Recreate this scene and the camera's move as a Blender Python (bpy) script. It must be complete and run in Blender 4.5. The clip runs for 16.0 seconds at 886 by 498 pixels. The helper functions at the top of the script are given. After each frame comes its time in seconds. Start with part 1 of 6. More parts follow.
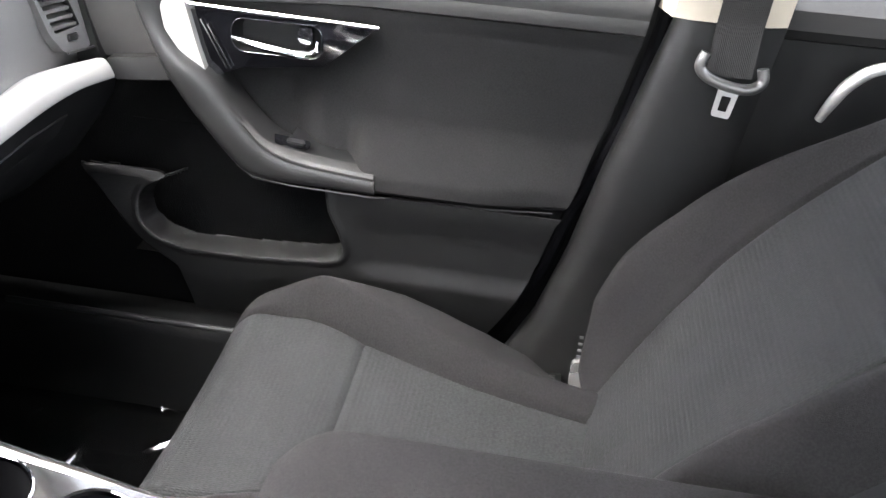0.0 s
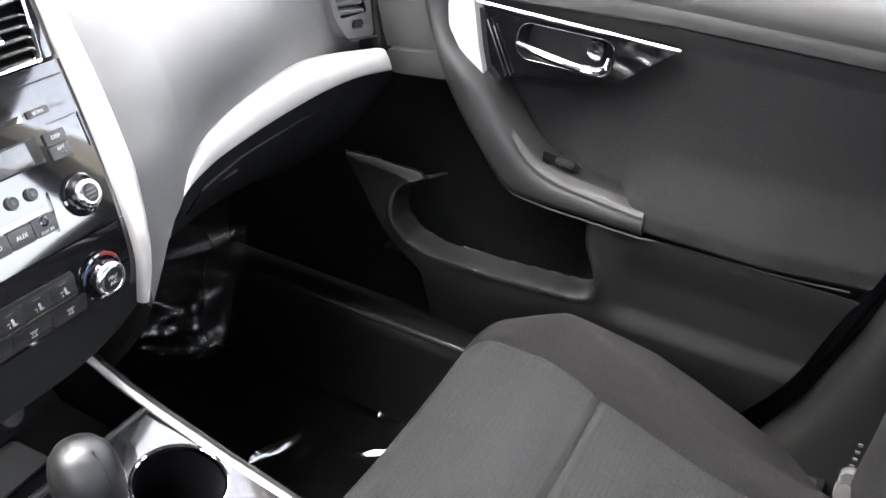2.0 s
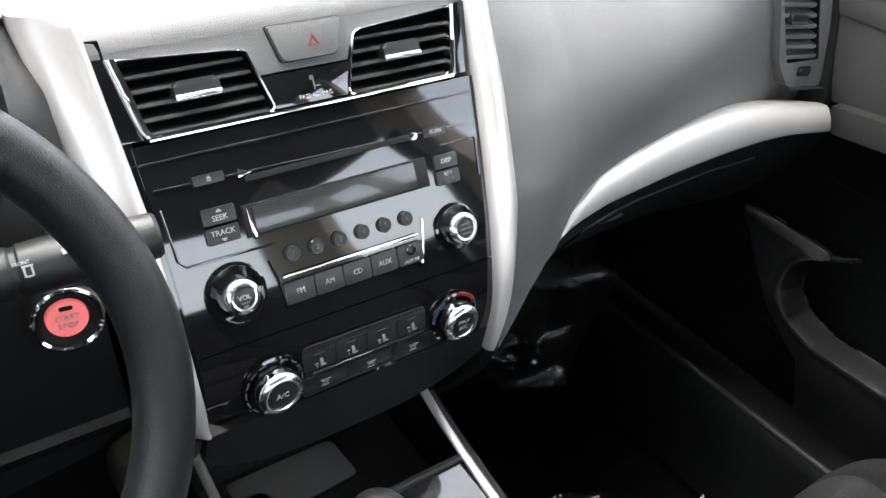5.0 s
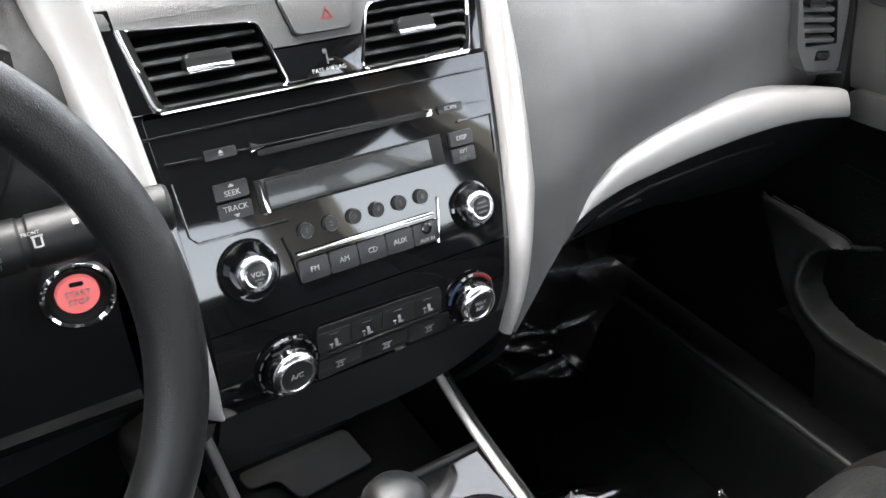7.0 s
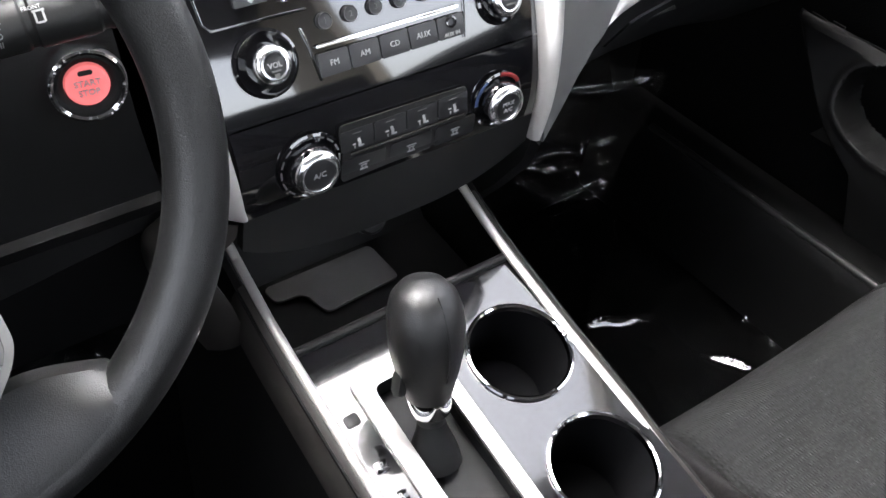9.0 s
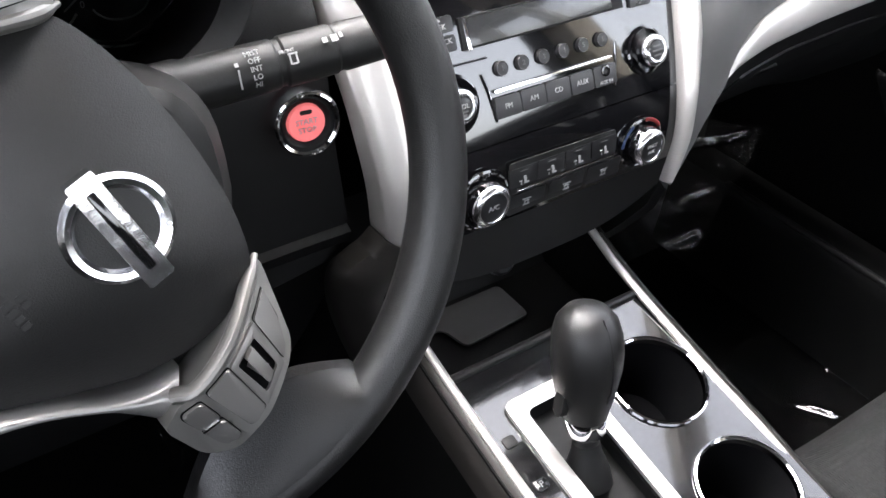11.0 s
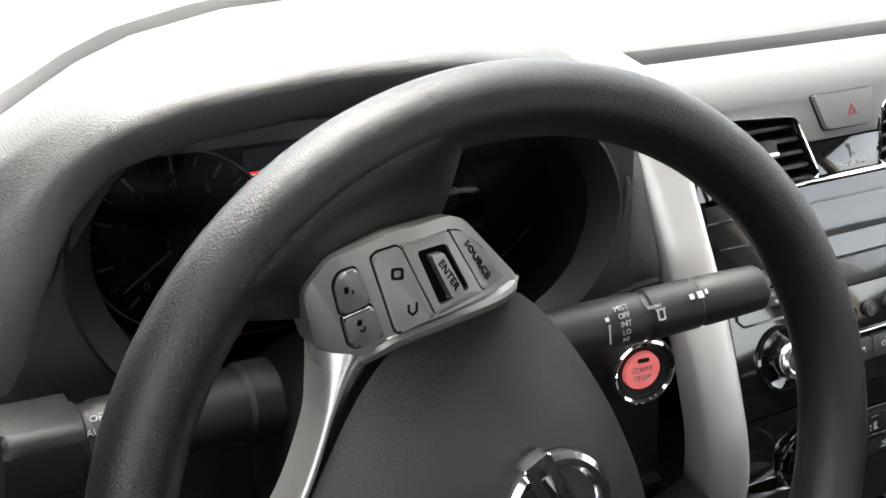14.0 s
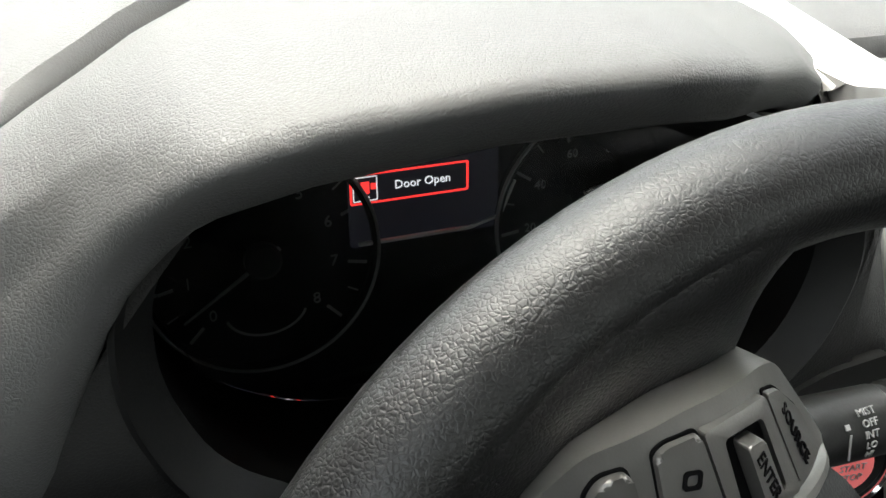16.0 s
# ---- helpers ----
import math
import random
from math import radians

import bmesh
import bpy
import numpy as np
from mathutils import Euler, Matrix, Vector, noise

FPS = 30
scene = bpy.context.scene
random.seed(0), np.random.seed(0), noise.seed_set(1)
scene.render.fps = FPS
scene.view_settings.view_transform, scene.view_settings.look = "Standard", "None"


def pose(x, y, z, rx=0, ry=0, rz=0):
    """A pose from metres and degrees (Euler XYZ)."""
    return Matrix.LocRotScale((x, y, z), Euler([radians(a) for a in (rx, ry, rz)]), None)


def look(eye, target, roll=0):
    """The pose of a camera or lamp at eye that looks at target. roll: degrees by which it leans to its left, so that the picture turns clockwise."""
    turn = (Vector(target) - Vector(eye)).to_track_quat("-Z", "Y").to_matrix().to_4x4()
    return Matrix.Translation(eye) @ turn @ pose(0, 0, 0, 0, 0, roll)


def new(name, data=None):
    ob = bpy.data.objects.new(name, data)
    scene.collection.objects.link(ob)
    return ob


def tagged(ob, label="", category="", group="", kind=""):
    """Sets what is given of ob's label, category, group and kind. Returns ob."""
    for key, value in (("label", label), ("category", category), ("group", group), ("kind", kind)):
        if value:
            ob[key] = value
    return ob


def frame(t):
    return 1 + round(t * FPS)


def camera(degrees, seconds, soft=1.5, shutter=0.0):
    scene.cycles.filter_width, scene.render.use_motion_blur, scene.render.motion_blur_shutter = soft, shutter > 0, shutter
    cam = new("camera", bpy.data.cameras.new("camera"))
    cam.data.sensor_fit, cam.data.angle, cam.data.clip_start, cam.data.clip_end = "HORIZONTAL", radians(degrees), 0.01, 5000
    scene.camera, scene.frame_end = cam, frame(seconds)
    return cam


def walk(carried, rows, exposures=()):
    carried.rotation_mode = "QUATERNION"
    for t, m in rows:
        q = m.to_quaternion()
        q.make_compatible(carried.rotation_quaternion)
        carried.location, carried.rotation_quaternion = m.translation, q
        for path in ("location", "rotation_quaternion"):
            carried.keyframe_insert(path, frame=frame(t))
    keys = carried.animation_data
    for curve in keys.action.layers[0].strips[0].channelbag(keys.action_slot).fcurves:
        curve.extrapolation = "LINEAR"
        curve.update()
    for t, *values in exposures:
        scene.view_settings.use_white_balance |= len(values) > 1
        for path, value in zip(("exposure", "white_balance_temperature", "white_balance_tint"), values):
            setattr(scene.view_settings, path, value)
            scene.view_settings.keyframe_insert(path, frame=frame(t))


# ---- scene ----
cam = camera(51.4, 16.0)
METRES, EYE, TILT, LEAN, TURN = 0.75, 1.05, -28.0, 0.0, -75.0
PATH = [
    (0, (-0.506, 0.01, 1.167), (1.202, 0.219, 0.148), 4.1),
    (0.5, (-0.456, 0.011, 1.147), (1.248, 0.317, 0.144), 3.3),
    (1, (-0.441, 0.012, 1.137), (1.224, 0.409, 0.102), 4.3),
    (1.5, (-0.414, 0.023, 1.138), (1.186, 0.609, 0.091), 3.4),
    (2, (-0.387, 0.056, 1.128), (1.167, 0.771, 0.092), 5.1),
    (2.5, (-0.348, 0.082, 1.13), (1.157, 0.887, 0.087), 6.1),
    (3, (-0.315, 0.111, 1.13), (1.092, 1.072, 0.082), 6.5),
    (3.5, (-0.294, 0.129, 1.116), (1.026, 1.184, 0.046), 6.9),
    (4, (-0.282, 0.144, 1.117), (0.974, 1.244, 0.016), 9.0),
    (4.5, (-0.285, 0.159, 1.114), (0.855, 1.371, 0.003), 8.1),
    (5, (-0.291, 0.168, 1.125), (0.771, 1.432, -0.005), 6.7),
    (5.2, (-0.292, 0.17, 1.123), (0.757, 1.454, 0.006), 6.3),
    (7.3, (-0.293, 0.168, 1.094), (0.751, 1.454, -0.026), 5.7),
    (7.5, (-0.292, 0.168, 1.089), (0.73, 1.433, -0.074), 5.9),
    (8, (-0.291, 0.168, 1.079), (0.677, 1.386, -0.177), 5.4),
    (8.5, (-0.291, 0.165, 1.065), (0.632, 1.335, -0.268), 5.3),
    (8.7, (-0.292, 0.164, 1.06), (0.617, 1.312, -0.302), 5.1),
    (10.8, (-0.4, 0.175, 1.04), (0.567, 1.377, -0.233), 2.9),
    (11, (-0.415, 0.173, 1.058), (0.518, 1.434, -0.183), 3.2),
    (11.5, (-0.452, 0.195, 1.063), (0.477, 1.562, -0.064), 2.9),
    (12, (-0.462, 0.221, 1.068), (0.384, 1.683, -0.004), 2.8),
    (12.5, (-0.47, 0.235, 1.074), (0.311, 1.751, 0.029), 3.1),
    (13, (-0.487, 0.239, 1.077), (0.292, 1.78, 0.068), 2.3),
    (13.5, (-0.496, 0.247, 1.079), (0.333, 1.792, 0.117), 2.4),
    (14, (-0.511, 0.266, 1.081), (0.287, 1.852, 0.16), 1.3),
    (14.5, (-0.505, 0.299, 1.07), (0.255, 1.889, 0.124), 0.2),
    (15, (-0.502, 0.373, 1.06), (0.229, 1.964, 0.094), 1.5),
    (15.5, (-0.5, 0.414, 1.053), (0.227, 1.973, 0.033), 2.7),
    (16, (-0.504, 0.421, 1.059), (0.211, 1.967, 0.011), 4.0),
]
walk(cam, [(t, look(eye, target, roll)) for t, eye, target, roll in PATH], [(0.0, 4.48, 6450, 11), (1.0, 4.50, 6450, 12), (2.5, 4.14, 6400, 10), (3.5, 3.70, 6350, 8), (5.0, 3.35, 6400, 8), (7.3, 3.4, 6450, 9), (8.7, 3.65, 6450, 11), (11.5, 3.55, 6500, 12), (12.5, 3.4, 6550, 11), (14.0, 3.0, 6700, 7), (16.0, 2.55, 6750, 3)])

# ---- world and light ----
world = bpy.data.worlds.new("sky")
scene.world = world
world.use_nodes = True
wn = world.node_tree
sky = wn.nodes.new("ShaderNodeTexSky")
sky.sky_type = "NISHITA"
sky.sun_disc = False
sky.sun_elevation, sky.sun_rotation = radians(68), radians(-17)
sky.air_density, sky.dust_density = 1.0, 3.0
haze = wn.nodes.new("ShaderNodeHueSaturation")
haze.inputs["Saturation"].default_value = 0.30
wn.links.new(sky.outputs[0], haze.inputs["Color"])
wn.links.new(haze.outputs[0], wn.nodes["Background"].inputs[0])
wn.nodes["Background"].inputs[1].default_value = 0.15
sun_data = bpy.data.lights.new("sun", "SUN")
sun_data.energy, sun_data.angle, sun_data.color = 0.8, radians(60), (1.0, 0.97, 0.93)
sun = new("sun", sun_data)
sun.matrix_world = look((-0.6, 2.4, 5.8), (0.0, 0.5, 0.9))


# ---- materials ----
def node(nt, kind, **values):
    n = nt.nodes.new(kind)
    for k, v in values.items():
        n.inputs[k.replace("_", " ")].default_value = v
    return n


def material(name, color, rough=0.5, metal=0.0, grain=None, bump=0.0, vary=0.12, coat=0.0, spec=0.5, mottled=6.0, rough_vary=0.08, fleck=0.0, fleck_size=450.0):
    """A surface with two scales of variation: grain (pattern, size) as relief, and slow blotches in colour and gloss."""
    m = bpy.data.materials.new(name)
    m.use_nodes = True
    nt = m.node_tree
    p = nt.nodes["Principled BSDF"]
    p.inputs["Metallic"].default_value = metal
    p.inputs["Coat Weight"].default_value = coat
    p.inputs["Coat Roughness"].default_value = 0.04
    p.inputs["Specular IOR Level"].default_value = spec
    co = nt.nodes.new("ShaderNodeTexCoord")
    slow = node(nt, "ShaderNodeTexNoise", Scale=mottled, Detail=4.0)
    nt.links.new(co.outputs["Object"], slow.inputs["Vector"])
    ramp = nt.nodes.new("ShaderNodeMapRange")
    ramp.inputs["To Min"].default_value, ramp.inputs["To Max"].default_value = 1 - vary, 1 + vary
    nt.links.new(slow.outputs[0], ramp.inputs["Value"])
    shade = ramp.outputs[0]
    if fleck:
        fine = node(nt, "ShaderNodeTexNoise", Scale=fleck_size, Detail=2.0)
        nt.links.new(co.outputs["Object"], fine.inputs["Vector"])
        spread = nt.nodes.new("ShaderNodeMapRange")
        spread.inputs["From Min"].default_value, spread.inputs["From Max"].default_value = 0.3, 0.7
        spread.inputs["To Min"].default_value, spread.inputs["To Max"].default_value = 1 - fleck, 1 + fleck
        nt.links.new(fine.outputs[0], spread.inputs["Value"])
        both = nt.nodes.new("ShaderNodeMath")
        both.operation = "MULTIPLY"
        nt.links.new(shade, both.inputs[0])
        nt.links.new(spread.outputs[0], both.inputs[1])
        shade = both.outputs[0]
    mix = nt.nodes.new("ShaderNodeMix")
    mix.data_type, mix.blend_type = "RGBA", "MULTIPLY"
    mix.inputs["Factor"].default_value = 1.0
    mix.inputs[6].default_value = (*color, 1)
    nt.links.new(shade, mix.inputs[7])
    nt.links.new(mix.outputs[2], p.inputs["Base Color"])
    rr = nt.nodes.new("ShaderNodeMapRange")
    rr.inputs["To Min"].default_value, rr.inputs["To Max"].default_value = max(0.02, rough - rough_vary), rough + rough_vary
    nt.links.new(slow.outputs[0], rr.inputs["Value"])
    nt.links.new(rr.outputs[0], p.inputs["Roughness"])
    if grain:
        kind, size = grain
        if kind == "leather":
            tex = node(nt, "ShaderNodeTexVoronoi", Scale=size)
            tex.feature = "DISTANCE_TO_EDGE"
            warp = node(nt, "ShaderNodeTexNoise", Scale=size * 0.6, Detail=2.0)
            nt.links.new(co.outputs["Object"], warp.inputs["Vector"])
            add = nt.nodes.new("ShaderNodeVectorMath")
            add.operation = "MULTIPLY_ADD"
            add.inputs[1].default_value = (1.2 / size,) * 3
            nt.links.new(warp.outputs[1], add.inputs[0])
            nt.links.new(co.outputs["Object"], add.inputs[2])
            nt.links.new(add.outputs[0], tex.inputs["Vector"])
            clip = nt.nodes.new("ShaderNodeMapRange")
            clip.inputs["From Max"].default_value = 0.22
            nt.links.new(tex.outputs["Distance"], clip.inputs["Value"])
            height = clip.outputs[0]
        elif kind == "weave":
            w1 = node(nt, "ShaderNodeTexWave", Scale=size, Distortion=0.6, Detail=1.0)
            w3 = node(nt, "ShaderNodeTexWave", Scale=size * 0.45, Distortion=0.6, Detail=1.0)
            w3.bands_direction = "Y"
            nt.links.new(co.outputs["Object"], w3.inputs["Vector"])
            w2 = node(nt, "ShaderNodeTexNoise", Scale=size * 3, Detail=3.0)
            w1.bands_direction = "X"
            nt.links.new(co.outputs["Object"], w1.inputs["Vector"])
            nt.links.new(co.outputs["Object"], w2.inputs["Vector"])
            sm = nt.nodes.new("ShaderNodeMath")
            dash_mark = nt.nodes.new("ShaderNodeMath")
            dash_mark.operation = "MULTIPLY"
            nt.links.new(w1.outputs[0], dash_mark.inputs[0])
            nt.links.new(w3.outputs[0], dash_mark.inputs[1])
            nt.links.new(dash_mark.outputs[0], sm.inputs[0])
            nt.links.new(w2.outputs[0], sm.inputs[1])
            height = sm.outputs[0]
        else:
            tex = node(nt, "ShaderNodeTexNoise", Scale=size, Detail=3.0)
            nt.links.new(co.outputs["Object"], tex.inputs["Vector"])
            height = tex.outputs[0]
        b = node(nt, "ShaderNodeBump", Strength=bump, Distance=0.001)
        nt.links.new(height, b.inputs["Height"])
        nt.links.new(b.outputs[0], p.inputs["Normal"])
    return m


def glow(name, color, strength):
    m = bpy.data.materials.new(name)
    m.use_nodes = True
    p = m.node_tree.nodes["Principled BSDF"]
    p.inputs["Base Color"].default_value = (*color, 1)
    p.inputs["Emission Color"].default_value = (*color, 1)
    p.inputs["Emission Strength"].default_value = strength
    p.inputs["Roughness"].default_value = 0.8
    p.inputs["Specular IOR Level"].default_value = 0.1
    return m


def clear(name, rough=0.0, tint=(1, 1, 1)):
    m = bpy.data.materials.new(name)
    m.use_nodes = True
    p = m.node_tree.nodes["Principled BSDF"]
    p.inputs["Base Color"].default_value = (*tint, 1)
    p.inputs["Transmission Weight"].default_value = 1.0
    p.inputs["Roughness"].default_value = rough
    p.inputs["IOR"].default_value = 1.45
    return m


def sheen(name, rough, share):
    """Thin clear film: light goes straight through but for a share that it mirrors."""
    m = bpy.data.materials.new(name)
    m.use_nodes = True
    nt = m.node_tree
    clear_part = nt.nodes.new("ShaderNodeBsdfTransparent")
    gloss = node(nt, "ShaderNodeBsdfGlossy", Roughness=rough)
    mix = node(nt, "ShaderNodeMixShader", Fac=share)
    nt.links.new(clear_part.outputs[0], mix.inputs[1])
    nt.links.new(gloss.outputs[0], mix.inputs[2])
    nt.links.new(mix.outputs[0], nt.nodes["Material Output"].inputs[0])
    return m


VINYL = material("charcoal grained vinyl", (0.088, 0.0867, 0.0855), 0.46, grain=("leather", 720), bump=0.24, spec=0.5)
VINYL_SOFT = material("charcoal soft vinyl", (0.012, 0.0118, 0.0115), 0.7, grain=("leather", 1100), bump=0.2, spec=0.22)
DOORLOWER = material("darker lower door trim", (0.0052, 0.0051, 0.0050), 0.50, grain=("leather", 1200), bump=0.2, spec=0.24)
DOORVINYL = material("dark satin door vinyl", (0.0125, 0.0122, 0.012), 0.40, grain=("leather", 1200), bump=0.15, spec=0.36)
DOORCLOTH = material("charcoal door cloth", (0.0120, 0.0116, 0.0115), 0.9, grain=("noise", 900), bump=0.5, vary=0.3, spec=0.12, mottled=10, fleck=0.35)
DOORPAD = material("window ledge vinyl and lit arm edges", (0.034, 0.0328, 0.0315), 0.55, grain=("leather", 800), bump=0.20, spec=0.3)
# Shaded copy of the grained vinyl; the fascia's shade is in its colour.
VINYL_SHADED = material("charcoal vinyl, shaded copy", (0.021, 0.0205, 0.0201), 0.5, grain=("leather", 600), bump=0.24, spec=0.35)
PILLAR = material("charcoal pillar plastic", (0.0072, 0.0070, 0.0068), 0.46, grain=("noise", 800), bump=0.2, spec=0.30)
LEATHERETTE = material("steering wheel leatherette", (0.0066, 0.0065, 0.0067), 0.36, grain=("leather", 740), bump=0.17, spec=0.46)
PAD = material("airbag cover vinyl", (0.0085, 0.0082, 0.0082), 0.44, grain=("leather", 760), bump=0.14)
BLACK = material("black moulded plastic", (0.005, 0.005, 0.0052), 0.55, grain=("noise", 900), bump=0.12, spec=0.25)
MATTE = material("dark satin plastic", (0.0085, 0.0085, 0.0085), 0.48, grain=("noise", 700), bump=0.1, spec=0.35)
GLOSS = material("piano black lacquer", (0.003, 0.003, 0.0036), 0.05, vary=0.3, coat=0.7, rough_vary=0.03, spec=0.7)
GREYGLOSS = material("smoked grey lacquer", (0.006, 0.006, 0.0066), 0.10, coat=0.7, rough_vary=0.04, spec=0.6)
KEYCAP = material("black rubberised keys", (0.009, 0.009, 0.0098), 0.38, grain=("noise", 1500), bump=0.05)
SILVER = material("satin silver paint", (0.47, 0.457, 0.44), 0.33, metal=0.55, grain=("noise", 1800), bump=0.05, vary=0.05)
BADGE = material("soft chrome", (0.74, 0.74, 0.76), 0.14, metal=1.0, grain=("noise", 110), bump=0.22, vary=0.15, rough_vary=0.06)
CHROME = material("bright chrome", (0.86, 0.86, 0.88), 0.06, metal=1.0, vary=0.03, rough_vary=0.03)
SATINCHROME = material("satin chrome", (0.80, 0.80, 0.82), 0.24, metal=1.0, vary=0.03, rough_vary=0.03)
# Lit copy of the spoke pewter; side light is raised into its colour.
SPOKE_LIT = material("brushed pewter, lit copy", (0.41, 0.40, 0.385), 0.28, metal=0.75, grain=("noise", 1400), bump=0.06)
# Console band's own pewter; on the trim foot it paints shade.
PEWTER_AND_SHADE = material("dark pewter and foot shade", (0.034, 0.0312, 0.029), 0.40, metal=0.5, grain=("noise", 1800), bump=0.05)
# Two dimmer copies of the same pewter, for the less lit switches.
POD_DIM = material("switch pewter, dimmed copy", (0.19, 0.185, 0.176), 0.38, metal=0.7, grain=("noise", 1600), bump=0.06)
SPOKE_DIM = material("key pewter, dimmer copy", (0.15, 0.146, 0.140), 0.36, metal=0.7, grain=("noise", 1600), bump=0.06)
FABRIC = material("charcoal velour seat cloth", (0.0124, 0.0116, 0.0117), 0.92, grain=("noise", 1100), bump=0.8, vary=0.3, spec=0.1, mottled=12, fleck=0.4, fleck_size=380)
INSERT = material("ribbed charcoal seat cloth", (0.0145, 0.0147, 0.0147), 0.9, grain=("weave", 95), bump=0.45, vary=0.15, spec=0.15, mottled=14, fleck=0.35, fleck_size=300)
SILL = material("black sill plastic", (0.0032, 0.0032, 0.0032), 0.6, grain=("noise", 700), bump=0.15, spec=0.14)
# Carpet's black, also used on sheets that stand in for shade.
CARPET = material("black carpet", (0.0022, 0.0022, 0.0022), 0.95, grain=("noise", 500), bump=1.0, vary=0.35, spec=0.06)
HEADLINER = material("charcoal headliner", (0.13, 0.128, 0.122), 0.9, grain=("noise", 700), bump=0.4)
BEIGE = material("beige pillar trim", (0.52, 0.46, 0.37), 0.6, grain=("noise", 900), bump=0.2)
# Ground is out of view; its tone is set for light bounced inside.
GROUND = material("worn concrete", (0.12, 0.118, 0.112), 0.9, grain=("noise", 300), bump=0.6)
WEB = material("black belt webbing", (0.018, 0.016, 0.015), 0.7, grain=("weave", 300), bump=0.5)
WHITE = material("white print", (0.26, 0.26, 0.26), 0.6)
GREYPRINT = material("grey print", (0.075, 0.075, 0.075), 0.6)
RED = material("red print", (0.16, 0.012, 0.012), 0.5)
BLUE = material("blue print", (0.02, 0.035, 0.08), 0.5)
SCREEN = material("grey display glass", (0.016, 0.0165, 0.017), 0.22, coat=0.5, rough_vary=0.02)
FACE = material("black dial face", (0.003, 0.003, 0.0035), 0.8, spec=0.06)
DIALPRINT = material("dim dial print", (0.13, 0.13, 0.13), 0.7, spec=0.1)
GLASS = clear("window glass")
LENS = clear("clear cluster lens")
FILM = sheen("clear plastic film", 0.07, 0.16)
FILM_THIN = sheen("thin clear plastic film", 0.05, 0.06)
START = glow("red lit start button", (0.75, 0.17, 0.17), 0.065)
REDLIT = glow("red display line", (1.0, 0.04, 0.04), 0.22)
WHITELIT = glow("white display text", (0.9, 0.92, 1.0), 0.13)
SCREENLIT = glow("dim display field", (0.012, 0.012, 0.018), 0.06)


# ---- mesh helpers ----
def part(name, bm, mat, parent=None, label="", m=None, sharp=32):
    me = bpy.data.meshes.new(name)
    bmesh.ops.recalc_face_normals(bm, faces=bm.faces)
    bm.to_mesh(me)
    bm.free()
    me.polygons.foreach_set("use_smooth", [True] * len(me.polygons))
    me.set_sharp_from_angle(angle=radians(sharp))
    me.materials.append(mat)
    ob = new(name, me)
    if parent:
        ob.parent = parent
    if m:
        ob.matrix_local = m
    if label:
        tagged(ob, label)
    return ob


def thing(name, label, category, group="", kind="", m=None):
    ob = new(name)
    ob.empty_display_size = 0.05
    if m:
        ob.matrix_world = m
    return tagged(ob, label, category, group, kind)


def grid(rows, ring=False, caps=False, thick=0.0):
    """A skin over rows of points; ring closes each row; thick gives the sheet a back."""
    bm = bmesh.new()
    vs = [[bm.verts.new(p) for p in row] for row in rows]
    n = len(vs[0])
    for a, b in zip(vs, vs[1:]):
        for i in range(n if ring else n - 1):
            j = (i + 1) % n
            bm.faces.new((a[i], a[j], b[j], b[i]))
    if caps:
        bm.faces.new(vs[0])
        bm.faces.new(vs[-1][::-1])
    if thick:
        back_skin(bm, thick)
    return bm


def back_skin(bm, thick, middle=(0.0, 0.10, 0.95)):
    """Gives a sheet a back, thick behind the face that looks at the middle of the cabin."""
    bmesh.ops.recalc_face_normals(bm, faces=bm.faces)
    bm.normal_update()
    mid = Vector(middle)
    s = 1 if sum(f.normal.dot(mid - f.calc_center_median()) * f.calc_area() for f in bm.faces) > 0 else -1
    rim = [e for e in bm.edges if e.is_boundary]
    twin = {v: bm.verts.new(v.co - v.normal * (s * thick)) for v in bm.verts[:]}
    for f in bm.faces[:]:
        bm.faces.new([twin[v] for v in reversed(f.verts[:])])
    for e in rim:
        p, q = e.verts
        bm.faces.new((p, q, twin[q], twin[p]))


def tube(points, radius, seg=12, flat=1.0, up=(0, 0, 1), closed=False):
    """A round or flattened bar along points; radius a number or one a point."""
    pts = [Vector(p) for p in points]
    rows = []
    for i, p in enumerate(pts):
        if closed:
            d = (pts[(i + 1) % len(pts)] - pts[i - 1]).normalized()
        else:
            d = (pts[min(i + 1, len(pts) - 1)] - pts[max(i - 1, 0)]).normalized()
        side = d.cross(Vector(up)).normalized()
        top = side.cross(d).normalized()
        r = radius[i] if isinstance(radius, (list, tuple)) else radius
        rows.append([p + side * (r * math.cos(a)) + top * (r * flat * math.sin(a)) for a in (2 * math.pi * k / seg for k in range(seg))])
    if closed:
        rows.append(rows[0])
        bm = grid(rows, ring=True)
        bmesh.ops.remove_doubles(bm, verts=bm.verts, dist=1e-6)
        return bm
    return grid(rows, ring=True, caps=True)


def smooth_path(points, n):
    """n points on a smooth curve through the given ones."""
    p = [np.array(q, float) for q in points]
    p = [2 * p[0] - p[1]] + p + [2 * p[-1] - p[-2]]
    out = []
    segs = len(p) - 3
    for k in range(n):
        s = k / (n - 1) * segs
        i = min(int(s), segs - 1)
        t = s - i
        a, b, c, d = p[i : i + 4]
        out.append(0.5 * (2 * b + (c - a) * t + (2 * a - 5 * b + 4 * c - d) * t * t + (3 * b - a - 3 * c + d) * t**3))
    return out


